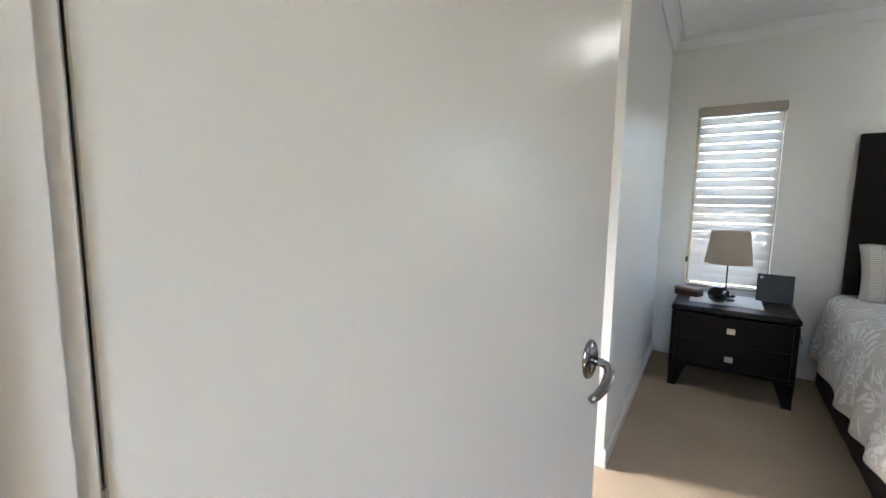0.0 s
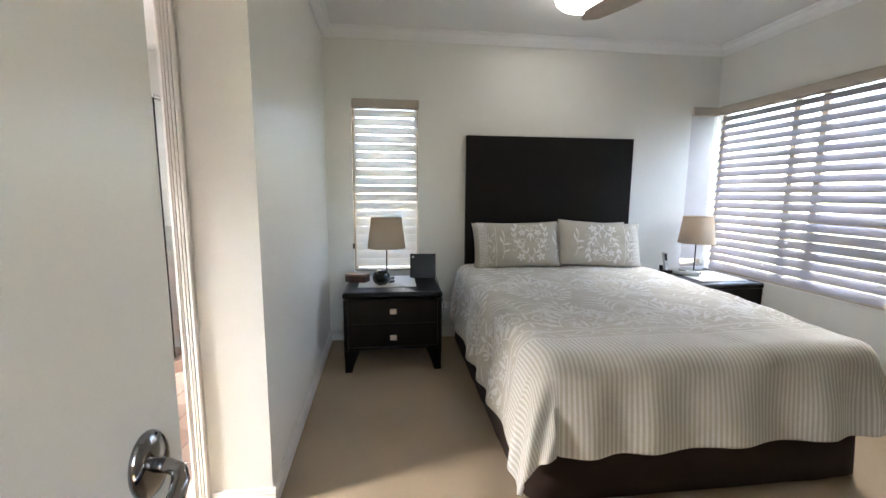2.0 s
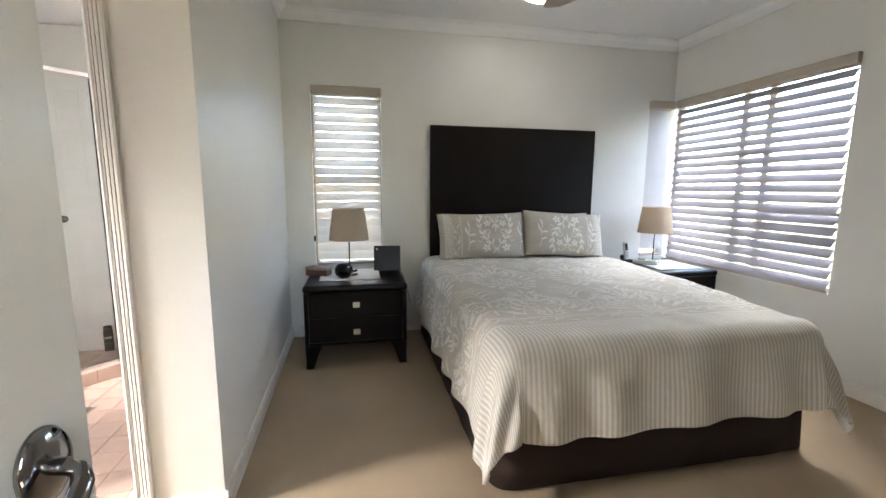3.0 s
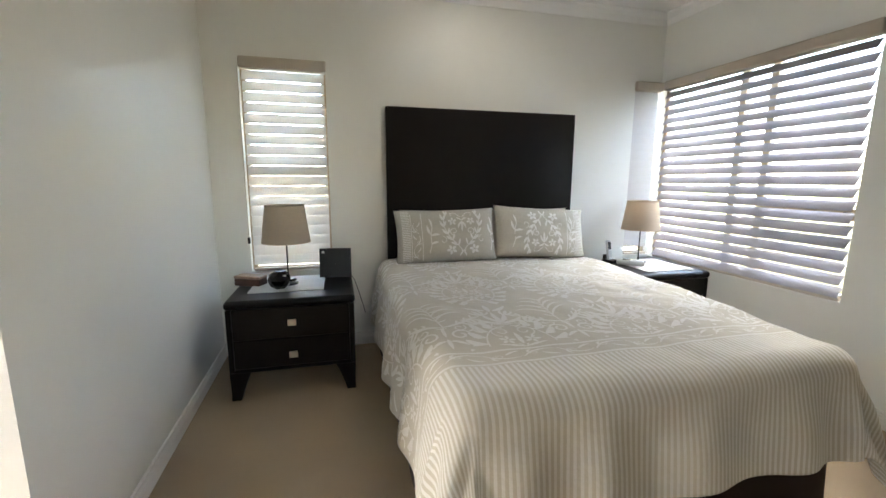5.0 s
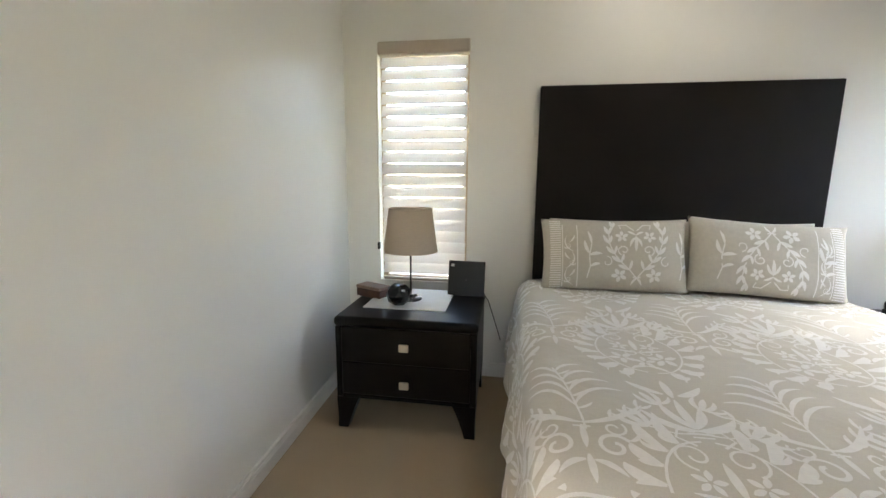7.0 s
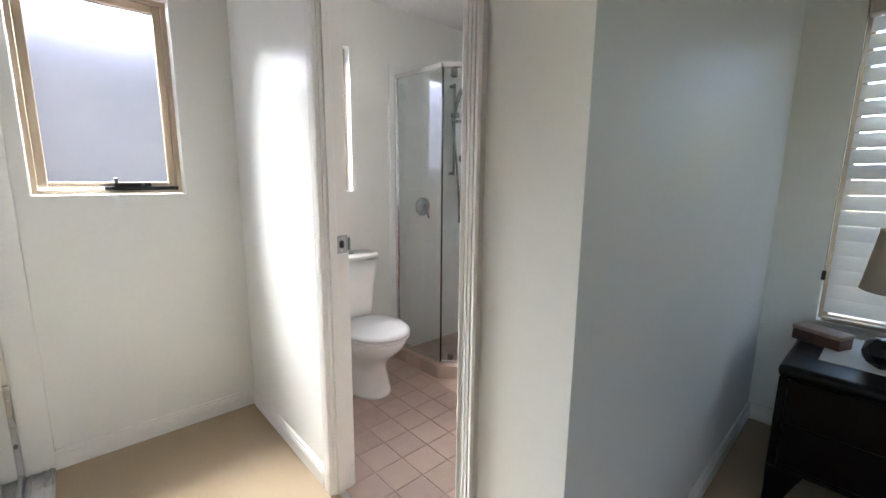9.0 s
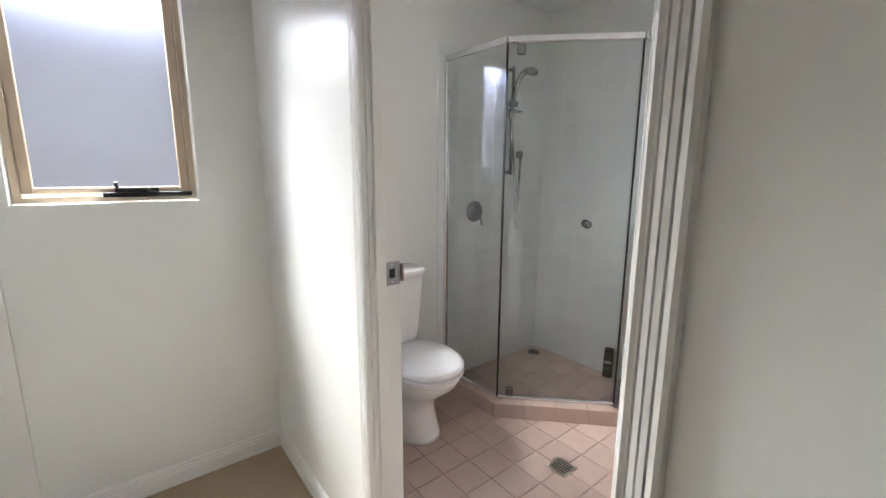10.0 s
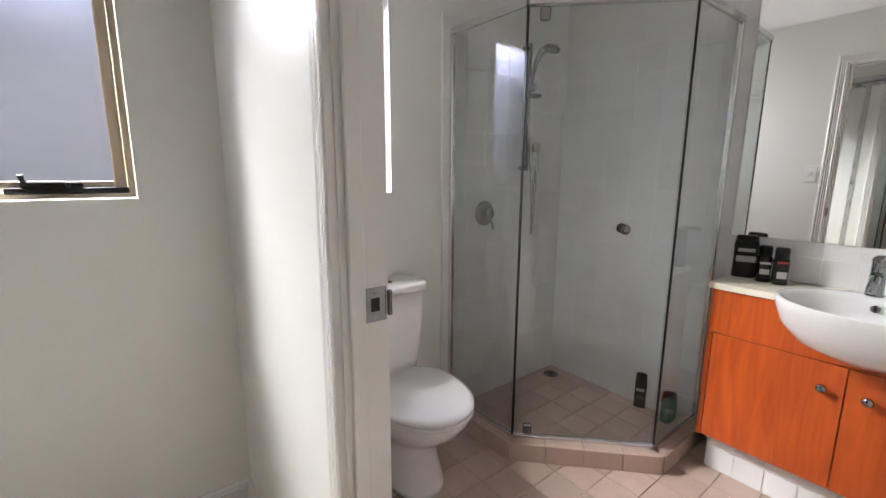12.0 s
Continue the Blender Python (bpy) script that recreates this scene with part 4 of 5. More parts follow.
for a, b in zip(rings, rings[1:]):
    for i in range(len(dense)):
        j = (i + 1) % len(dense)
        bm.faces.new((a[i], a[j], b[j], b[i]))
bm.faces.new(rings[-1])
bm.faces.new(rings[0][::-1])
part("valance", bm, M_VALANCE, bed, "dark brown fabric valance", smooth=True)
part("mattress", box(0.665, 2.195, 2.02, 4.03, 0.381, 0.625, 0.05, 4), M_PILLOW2, bed, "cream mattress")
hb = thing("headboard", "tall dark brown leather-look headboard against the wall", "headboard")
part("panel", box(0.66, 2.197, 4.052, 4.099, 0.30, 1.806, 0.006, 2), M_HEADB, hb)
part("leg", box(0.80, 0.88, 4.055, 4.085, 0, 0.30), M_HEADB, hb)
part("leg", box(1.98, 2.06, 4.055, 4.085, 0, 0.30), M_HEADB, hb)


def pillow(label, cx, cy, cz, w, h, thick, lean, material, roll=0.0, printed=0):
    p = thing("pillow", label, "pillow", group="bed pillows")
    m = Matrix.Translation((cx, cy, cz)) @ Euler((radians(-lean), radians(roll), 0)).to_matrix().to_4x4()

    def at(a, b, side, lift=0.0):
        t = thick * ((1 - abs(a) ** 3.2) * (1 - abs(b) ** 2.8)) ** 0.55 if abs(a) < 1 and abs(b) < 1 else 0.0
        pinch = 1 - 0.045 * (1 - abs(b) ** 2) * abs(a) ** 4
        pin2 = 1 - 0.05 * (1 - abs(a) ** 2) * abs(b) ** 4
        t *= 1 + 0.14 * noise.noise(Vector((a * 2.2 + cx * 3, b * 2.2, side)))
        return m @ Vector((a * w / 2 * pinch, side * (t + 0.002 + lift), b * h / 2 * pin2))

    bm = bmesh.new()
    n1, n2 = 36, 24
    for side in (-1, 1):
        g = [[bm.verts.new(at(2 * i / n1 - 1, 2 * j / n2 - 1, side)) for i in range(n1 + 1)] for j in range(n2 + 1)]
        for j in range(n2):
            for i in range(n1):
                bm.faces.new((g[j][i], g[j][i + 1], g[j + 1][i + 1], g[j + 1][i]))
    bmesh.ops.remove_doubles(bm, verts=bm.verts, dist=0.005)
    part("cover", bm, material, p, smooth=True)
    if printed:
        bm = bmesh.new()

        def on(x, y):
            return at(max(-0.99, min(0.99, x / (w / 2))), max(-0.99, min(0.99, y / (h / 2))), -1, 0.0025)

        cx0, turn = (0.10, 1) if printed > 0 else (-0.01, -1)
        st = [[(cx0 + 1.2 * x, turn * 1.1 * (y - 0.155), hh) for x, y, hh in q] for q in heart_bouquet()]
        for side_x in (cx0 - 0.235, cx0 + 0.235):
            st.append(line_stroke([(side_x - 0.012, -0.13), (side_x + 0.004, -0.07), (side_x, -0.01), (side_x + 0.014, 0.05)], 0.006))
            st.append(leaf_stroke((side_x + 0.004, -0.07), (side_x + 0.03, -0.05), (side_x + 0.055, -0.055), 0.016))
            st.append(leaf_stroke((side_x, -0.01), (side_x + 0.03, 0.005), (side_x + 0.065, -0.002), 0.018))
            st.append(leaf_stroke((side_x, 0.00), (side_x - 0.02, 0.03), (side_x - 0.022, 0.07), 0.018))
            st.append(leaf_stroke((side_x + 0.014, 0.05), (side_x + 0.01, 0.09), (side_x - 0.005, 0.12), 0.014))
        edge = -printed * (w / 2 - 0.10)
        for k in range(30):
            y = -h / 2 + 0.02 + k * 0.0125
            st.append(line_stroke([(edge - printed * s, y) for s in (0.0, 0.03, 0.06, 0.088)], 0.0065))
        st.append(line_stroke([(edge + printed * 0.008, -h / 2 + 0.02 + q * 0.02) for q in range(18)], 0.005))
        st.append(line_stroke([(edge + printed * 0.085, -h / 2 + 0.02 + q * 0.02) for q in range(18)], 0.005))
        st += [[(edge + printed * (0.045 + y), -h / 2 + 0.03 + x, hh) for x, y, hh in q] for q in shifted(scroll_border(0.30), 0, 0, 0.62)]
        strokes_to_mesh(bm, st, on, lambda x, y: abs(x) < w / 2 - 0.012 and abs(y) < h / 2 - 0.012)
        part("printed_pattern", bm, M_PRINT, p, "white damask print", smooth=True)
    return p


pillow("plain cream pillow behind the printed ones", 1.10, 3.975, 0.86, 0.72, 0.40, 0.055, 8, M_PILLOW2)
pillow("plain cream pillow behind the printed ones", 1.76, 3.975, 0.86, 0.72, 0.40, 0.055, 8, M_PILLOW2)
pillow("beige pillow with white damask print, striped cuff", 1.065, 3.845, 0.875, 0.76, 0.40, 0.08, 17, M_PILLOW, -1.0, 1)
pillow("beige pillow with white damask print, tilted against headboard", 1.815, 3.845, 0.88, 0.76, 0.40, 0.08, 18, M_PILLOW, 3.5, -1)


# ---- bedside ----
def bedside(cx, cy, label):
    b = thing("bedside_table", label, "bedside table", cx, cy, 0, group="bedside tables")
    w, d, top = 0.356, 0.30, 0.600
    # top board with eased edge and slightly dished front
    part("top", box(-w - 0.006, w + 0.006, -d - 0.012, d, top - 0.052, top, 0.022, 4), M_DARK, b)
    for s in (-1, 1):
        part("side_panel", box(s * w - (0.028 if s > 0 else 0), s * w + (0.028 if s < 0 else 0), -d, d - 0.01, 0.17, top - 0.053, 0.004, 1), M_DARK, b)
    part("back_panel", box(-w + 0.028, w - 0.028, d - 0.025, d - 0.012, 0.17, top - 0.053), M_DARK, b)
    part("bottom_rail", box(-w + 0.028, w - 0.028, -d + 0.004, d - 0.026, 0.165, 0.185, 0.003, 1), M_DARK, b)
    for z0, z1 in ((0.190, 0.362), (0.364, 0.546)):
        dr = part("drawer", box(-w + 0.031, w - 0.031, -d + 0.002, -d + 0.022, z0, z1, 0.003, 1), M_DARK, b)
        zc = 0.264 if z0 < 0.3 else 0.460
        kb = box(-0.024, 0.024, -d - 0.024, -d - 0.010, zc - 0.019, zc + 0.019, 0.004, 2)
        box(-0.010, 0.010, -d - 0.011, -d + 0.003, zc - 0.010, zc + 0.010, bm=kb)
        part("knob", kb, M_NICKEL, dr, "square brushed nickel knob")
    for sx in (-1, 1):
        for sy in (-1, 1):
            bm = bmesh.new()
            rings = []
            for z, h, o in ((0.168, 0.058, -0.018), (0.12, 0.046, -0.008), (0.06, 0.034, 0.002), (0.0, 0.026, 0.012)):
                px, py = sx * (w - 0.040 + o), sy * (d - 0.040 + o) - (0.005 if sy > 0 else 0)
                rings.append([bm.verts.new((px + a * h, py + c * h, z)) for a, c in ((-1, -1), (1, -1), (1, 1), (-1, 1))])
            for p, q in zip(rings, rings[1:]):
                for i in range(4):
                    bm.faces.new((p[i], p[(i + 1) % 4], q[(i + 1) % 4], q[i]))
            bm.faces.new(rings[0])
            bm.faces.new(rings[-1])
            part("leg", bm, M_DARK, b)
    return b


bedside(0.017, 3.690, "black-brown bedside table with two drawers, square nickel knobs")
bedside(2.690, 3.735, "black-brown bedside table beside the wide window")


def lamp(cx, cy, label):
    l = thing("table_lamp", label, "lamp", cx, cy, 0.604, group="bedside lamps")
    part("base", lathe([(0, 0), (0.062, 0), (0.064, 0.004), (0.060, 0.010), (0.020, 0.014), (0.008, 0.020), (0, 0.020)], 32), M_BLACK, l, smooth=True)
    part("stem", tube([(0, 0, 0.015), (0, 0, 0.15), (0, 0, 0.30), (0, 0, 0.44)], 0.0052, 10), M_BLACK, l)
    part("socket", lathe([(0, 0.30), (0.016, 0.30), (0.018, 0.35), (0.014, 0.37), (0, 0.37)], 16), M_BLACK, l)
    part("shade", lathe([(0.150, 0.276), (0.119, 0.512), (0.117, 0.512), (0.148, 0.276), (0.150, 0.276)], 48), M_SHADE, l, "taupe linen drum shade", smooth=True)
    for z, r in ((0.276, 0.1505), (0.508, 0.1200)):
        part("shade_trim", lathe([(r - 0.004, z), (r + 0.0008, z), (r + 0.0004, z + 0.006), (r - 0.004, z + 0.006), (r - 0.004, z)], 48), M_SHADE, l)
    for k in range(3):
        a = 0.4 + k * 2.094
        part("spider_arm", tube([(0.010 * math.cos(a), 0.010 * math.sin(a), 0.44), (0.118 * math.cos(a), 0.118 * math.sin(a), 0.500)], 0.0018, 6), M_NICKEL, l)
    return l


lamp(-0.030, 3.735, "slim black lamp with taupe drum shade on white mat")
lamp(2.745, 3.860, "slim black lamp with taupe drum shade by the window")
tagged(finish("placemat", box(-0.247, 0.195, 3.545, 3.955, 0.6, 0.604, 0.001, 1), M_PLACEMAT), "white woven placemat on the bedside table", "placemat")
tagged(finish("placemat", box(2.56, 2.985, 3.52, 3.95, 0.6, 0.604, 0.001, 1), M_PLACEMAT), "white woven placemat on the bedside table", "placemat")


def at_point(ob, *where):
    ob.matrix_basis = pose(*where)
    return ob


# ornament: a faceted black teapot-shaped candle holder
orn = thing("faceted_ornament", "black faceted ornament with a short handle on placemat", "ornament", -0.072, 3.63, 0.604)
bm = bmesh.new()
bmesh.ops.create_icosphere(bm, subdivisions=2, radius=0.070)
for v in bm.verts:
    v.co.z = max(-0.055, min(0.060, v.co.z * 0.93)) + 0.055
part("body", bm, M_GLOSSBLACK, orn)
part("handle", tube([(0.045, 0, 0.045), (0.070, -0.004, 0.046), (0.088, -0.006, 0.050), (0.100, -0.006, 0.056)], [0.010, 0.009, 0.010, 0.008], 8), M_GLOSSBLACK, orn)
tag = part("price_tag", box(-0.010, 0.010, -0.0006, 0.0006, -0.013, 0.013), M_PLACEMAT, orn, "small white tag")
at_point(tag, 0.036, -0.046, 0.082, 20, 0, 25)

bx = thing("trinket_box", "small red-brown wooden box with pale lid", "box", -0.265, 3.775, 0.600, -24)
part("body", box(-0.088, 0.088, -0.045, 0.045, 0, 0.047, 0.004, 2), M_BOXWOOD, bx)
part("lid", box(-0.091, 0.091, -0.048, 0.048, 0.0475, 0.066, 0.006, 2), M_BOXTOP, bx)

tab = thing("tablet", "black tablet leaning upright on the bedside table", "tablet", 0.268, 3.865, 0.600, -4)
tb = part("case", box(-0.108, 0.108, -0.005, 0.005, 0, 0.205, 0.004, 3), M_BLACK, tab)
tb.matrix_basis = pose(0, 0, 0.0008, -11, 0, 0)
sc = part("screen_edge", box(-0.100, 0.100, -0.0062, -0.0052, 0.008, 0.197, 0.0004, 1), M_BLACK, tab)
sc.matrix_basis = pose(0, 0, 0.0008, -11, 0, 0)
lg = part("emblem", box(-0.092, -0.074, -0.0068, -0.0064, 0.170, 0.186), M_GREYPRINT, tab)
lg.matrix_basis = pose(0, 0, 0.0008, -11, 0, 0)
part("stand_leg", tube([(0, 0.008, 0.10), (0, 0.05, 0.001)], 0.003, 8), M_BLACK, tab)

out = thing("power_outlet", "white double power outlet above the skirting", "outlet", 0.500, YN - 0.0005, 0.285)
part("plate", box(-0.057, 0.057, -0.009, 0, -0.036, 0.036, 0.004, 2), M_WHITEPLASTIC, out)
for s in (-1, 1):
    part("switch", box(s * 0.024 - 0.006, s * 0.024 + 0.006, -0.013, -0.0085, 0.008, 0.024, 0.002, 1), M_WHITEPLASTIC, out)
plug = part("plug", box(-0.040, -0.008, -0.050, -0.009, -0.026, 0.004, 0.006, 2), M_WHITEPLASTIC, out)
tagged(finish("charger_cable", tube([(0.372, 3.90, 0.607), (0.40, 3.925, 0.56), (0.425, 3.96, 0.47), (0.452, 4.00, 0.37), (0.470, 4.035, 0.30), (0.476, 4.044, 0.274)], 0.0028, 8), M_CABLE, smooth=True),
       "thin dark charger cable hanging to the outlet", "cable")

ph = thing("cordless_phone", "black and silver cordless phone upright in its cradle", "phone", 2.500, 3.900, 0.600, 20)
part("cradle", box(-0.045, 0.045, -0.050, 0.050, 0, 0.030, 0.010, 3), M_BLACK, ph)
part("cradle_back", box(-0.040, 0.040, 0.020, 0.046, 0.028, 0.070, 0.008, 2), M_BLACK, ph)
hs = part("handset", box(-0.023, 0.023, -0.012, 0.012, 0, 0.165, 0.009, 3), M_SILVERPLASTIC, ph, "silver and black handset")
at_point(hs, 0, 0.002, 0.026, -10, 0, 0)
part("keypad", box(-0.018, 0.018, -0.0135, -0.0118, 0.018, 0.075, 0.001, 1), M_GREYPRINT, hs)
part("display", box(-0.019, 0.019, -0.0135, -0.0118, 0.085, 0.150, 0.001, 1), M_BLACK, hs)

cs = thing("answering_machine", "low silver-grey phone base unit beside the phone", "phone base", 2.600, 3.770, 0.604, -38)
part("body", box(-0.105, 0.105, -0.048, 0.048, 0, 0.040, 0.016, 4), M_SILVERPLASTIC, cs, smooth=True)
part("button_panel", box(-0.060, 0.000, -0.030, 0.030, 0.0395, 0.043, 0.002, 1), M_BLACK, cs)
part("speaker", box(0.015, 0.080, -0.030, 0.030, 0.0395, 0.042, 0.002, 1), M_GREYPRINT, cs)

# ---- ceiling fan and ceiling light ----
oyster = thing("ceiling_light", "lit round frosted oyster light on the ceiling", "ceiling light", 1.31, 3.26, 0)
part("base_ring", lathe([(0.12, ZC), (0.205, ZC), (0.210, ZC - 0.012), (0.206, ZC - 0.026), (0.12, ZC - 0.026), (0.12, ZC)], 48), M_TRIM, oyster, smooth=True)
part("diffuser", lathe([(0.202, ZC - 0.026), (0.198, ZC - 0.048), (0.165, ZC - 0.078), (0.10, ZC - 0.094), (0.04, ZC - 0.099), (0, ZC - 0.100)], 48), M_DIFFUSER, oyster, "lit frosted glass dome", smooth=True)
fan = thing("ceiling_fan", "ceiling fan at rest with taupe blades", "ceiling fan", 1.39, 2.36, 0)
part("canopy", lathe([(0, ZC), (0.07, ZC), (0.068, ZC - 0.03), (0.03, ZC - 0.06), (0.014, ZC - 0.065), (0, ZC - 0.065)], 32), M_BLADE, fan, smooth=True)
part("rod", tube([(0, 0, ZC - 0.06), (0, 0, 2.43)], 0.012, 12), M_BLADE, fan)
part("motor", lathe([(0, 2.46), (0.05, 2.455), (0.10, 2.43), (0.115, 2.39), (0.115, 2.36), (0.09, 2.325), (0, 2.315)], 40), M_BLADE, fan, smooth=True)
for k in range(4):
    bm = bmesh.new()
    rows = []
    for i in range(9):
        t = i / 8
        r = 0.11 + 0.55 * t
        hw = 0.045 + 0.022 * math.sin(math.pi * min(1, t * 0.9 + 0.1)) - (0.035 if i == 8 else 0)
        for_z = 2.350
        rows.append([bm.verts.new((r, c * hw, for_z + c * hw * 0.20 + dz)) for c, dz in ((-1, 0), (1, 0), (1, 0.007), (-1, 0.007))])
    for a, b in zip(rows, rows[1:]):
        for i in range(4):
            bm.faces.new((a[i], a[(i + 1) % 4], b[(i + 1) % 4], b[i]))
    bm.faces.new(rows[0])
    bm.faces.new(rows[-1])
    bl = part("blade", bm, M_BLADE, fan)
    bl.matrix_basis = pose(0, 0, 0, 0, 0, 110 + 90 * k)

# ---- ensuite: strike plate and switch ----
sp = thing("strike_plate", "chrome latch strike plate on the door jamb", "strike plate", DX0 + 0.020, 2.166, 1.042)
bm = box(0, 0.0016, -0.020, 0.024, -0.034, 0.034, 0.0005, 1)
part("plate", bm, M_CHROME, sp)
part("lip", box(0.0, 0.010, 0.0245, 0.034, -0.026, 0.026, 0.004, 2), M_CHROME, sp)
part("latch_hole", box(0.0017, 0.0022, -0.009, 0.009, -0.013, 0.013), M_BLACK, sp, "dark latch hole")
for s in (-1, 1):
    part("screw", box(0.0017, 0.003, -0.003, 0.003, s * 0.024 - 0.003, s * 0.024 + 0.003, 0.001, 1), M_ALU, sp)
sw = thing("light_switch", "white single light switch on the ensuite wall", "light switch", -1.632, YD2, 1.307)
part("plate", box(-0.036, 0.036, 0, 0.008, -0.058, 0.058, 0.003, 2), M_WHITEPLASTIC, sw)
part("rocker", box(-0.009, 0.009, 0.008, 0.012, -0.013, 0.013, 0.002, 1), M_WHITEPLASTIC, sw)

# ---- toilet ----
wc = thing("toilet", "white ceramic toilet with closed lid and cistern", "toilet", XW, 2.684, 0)


def loft(rings, n=40, power=2.0, bm=None, cap=True):
    """Rounded outlines stacked up: each ring is (z, x_back, x_front, half width)."""
    bm = bm or bmesh.new()
    made = []
    for z, xb, xf, hw in rings:
        xm = xb + (xf - xb) * 0.42
        vs = []
        for k in range(n):
            a = 2 * math.pi * k / n
            c, s = math.cos(a), math.sin(a)
            c2, s2 = abs(c) ** (2 / power) * (1 if c >= 0 else -1), abs(s) ** (2 / power) * (1 if s >= 0 else -1)
            x = xm + c2 * ((xf - xm) if c >= 0 else (xm - xb))
            vs.append(bm.verts.new((x, s2 * hw, z)))
        made.append(vs)
    for a, b in zip(made, made[1:]):
        for k in range(n):
            bm.faces.new((a[k], a[(k + 1) % n], b[(k + 1) % n], b[k]))
    if cap:
        bm.faces.new(made[0][::-1])
        bm.faces.new(made[-1])
    return bm


part("pan", loft([(0.0, 0.13, 0.425, 0.116), (0.02, 0.13, 0.420, 0.113), (0.16, 0.12, 0.385, 0.100), (0.21, 0.10, 0.40, 0.108), (0.27, 0.06, 0.46, 0.140),
                  (0.33, 0.03, 0.525, 0.170), (0.375, 0.02, 0.55, 0.178), (0.392, 0.02, 0.553, 0.178)], 48, 2.2), M_PORCELAIN, wc, smooth=True)
part("seat", loft([(0.394, 0.115, 0.556, 0.182), (0.398, 0.11, 0.562, 0.186), (0.410, 0.11, 0.563, 0.186), (0.414, 0.115, 0.558, 0.182)], 48, 2.1), M_SEAT, wc, "white seat ring", smooth=True)
part("lid", loft([(0.417, 0.115, 0.558, 0.183), (0.421, 0.11, 0.564, 0.187), (0.434, 0.112, 0.562, 0.185), (0.443, 0.135, 0.540, 0.165), (0.447, 0.20, 0.46, 0.110)], 48, 2.1), M_SEAT, wc, "closed white lid", smooth=True)
bm = loft([(0.40, 0.004, 0.150, 0.120), (0.48, 0.004, 0.160, 0.132), (0.64, 0.004, 0.170, 0.142), (0.815, 0.004, 0.176, 0.150)], 40, 5)
part("cistern", bm, M_PORCELAIN, wc, smooth=True)
bm = loft([(0.819, 0.002, 0.186, 0.158), (0.824, 0.002, 0.190, 0.161), (0.845, 0.002, 0.190, 0.161), (0.855, 0.006, 0.182, 0.155)], 40, 5)
part("cistern_lid", bm, M_PORCELAIN, wc, smooth=True)
part("flush_button", lathe([(0, 0.855), (0.022, 0.855), (0.022, 0.860), (0, 0.862)], 24, 0.095, 0), M_CHROME, wc, smooth=True)
for s in (-1, 1):
    part("seat_hinge", tube([(0.105, s * 0.07 - 0.02, 0.418), (0.105, s * 0.07 + 0.02, 0.418)], 0.011, 12), M_SEAT, wc)

wc.scale = (1.07, 1.07, 0.962)

# ---- shower ----
TW, TB = XW + 0.008, YB - 0.008      # tiled wall faces
P0, P1, P2, P3 = (TW, 3.112), (-2.020, 3.133), (-1.582, 3.577), (-1.575, TB)
K0, K1, K2, K3 = (TW, 3.066), (-2.001, 3.086), (-1.525, 3.553), (-1.525, TB)      # outer line of the step
J0, J1, J2, J3 = (TW, 3.166), (-2.043, 3.186), (-1.637, 3.597), (-1.632, TB)      # its inner line
KERB_Z = 0.088
kerb = structure("trim_shower_kerb", prism([K0, K1, K2, K3, J3, J2, J1, J0], -0.003, KERB_Z - 0.010), M_GROUT, "beige tiled step round the shower", "shower kerb")
structure("floor_shower", prism([J0, J1, J2, J3, (TW, TB)], -0.003, 0.022), M_GROUT, "beige tiled shower floor", "floor")
waste = thing("shower_waste", "round chrome floor waste in the shower corner", "drain", -2.376, 3.873, 0.0315)
part("rim", lathe([(0.020, 0), (0.045, 0), (0.043, 0.004), (0.020, 0.004), (0.020, 0)], 28), M_CHROME, waste)
part("grate", lathe([(0, 0.0005), (0.021, 0.0005), (0.021, 0.003), (0, 0.003)], 20), M_BLACK, waste)
drain = thing("floor_drain", "square metal floor drain with dark slots", "drain", -1.524, 3.049, 0.0015)
bm = bmesh.new()
for a, b, c, d in ((-0.052, 0.052, -0.052, -0.040), (-0.052, 0.052, 0.040, 0.052), (-0.052, -0.040, -0.040, 0.040), (0.040, 0.052, -0.040, 0.040)):
    box(a, b, c, d, 0, 0.004, bm=bm)
part("frame", bm, M_NICKEL, drain)
part("pit", box(-0.0395, 0.0395, -0.0395, 0.0395, 0, 0.001), M_BLACK, drain)
for k in range(5):
    part("bar", box(-0.0395, 0.0395, -0.034 + k * 0.0155, -0.028 + k * 0.0155, 0.0012, 0.0036), M_NICKEL, drain)

screen = thing("shower_screen", "clear glass corner shower screen with chrome frame", "shower screen")


def bar_between(a, b, z0, z1, half, name, material, parent, end0=0.0, end1=0.0, bevel=0.003):
    a, b = Vector((*a, 0)), Vector((*b, 0))
    d = b - a
    bm = box(end0, d.length - end1, -half, half, z0, z1, bevel, 1)
    ob = part(name, bm, material, parent)
    ob.matrix_basis = Matrix.Translation(a) @ Matrix.Rotation(math.atan2(d.y, d.x), 4, "Z")
    return ob


STOP = 1.934
for a, b in ((P0, P1), (P1, P2), (P2, P3)):
    bar_between(a, b, STOP, STOP + 0.028, 0.014, "top_rail", M_RAIL, screen, 0.002, 0.002)
    bar_between(a, b, KERB_Z, KERB_Z + 0.016, 0.010, "bottom_rail", M_RAIL, screen, 0.002, 0.002)
bar_between(P0, P1, KERB_Z + 0.016, STOP, 0.003, "fixed_panel", M_GLASS, screen, 0.006, 0.006, 0)
bar_between(P2, P3, KERB_Z + 0.016, STOP, 0.003, "fixed_panel", M_GLASS, screen, 0.006, 0.006, 0)
glass_door = bar_between(P1, P2, KERB_Z + 0.022, STOP - 0.006, 0.003, "glass_door", M_GLASS, screen, 0.010, 0.010, 0)
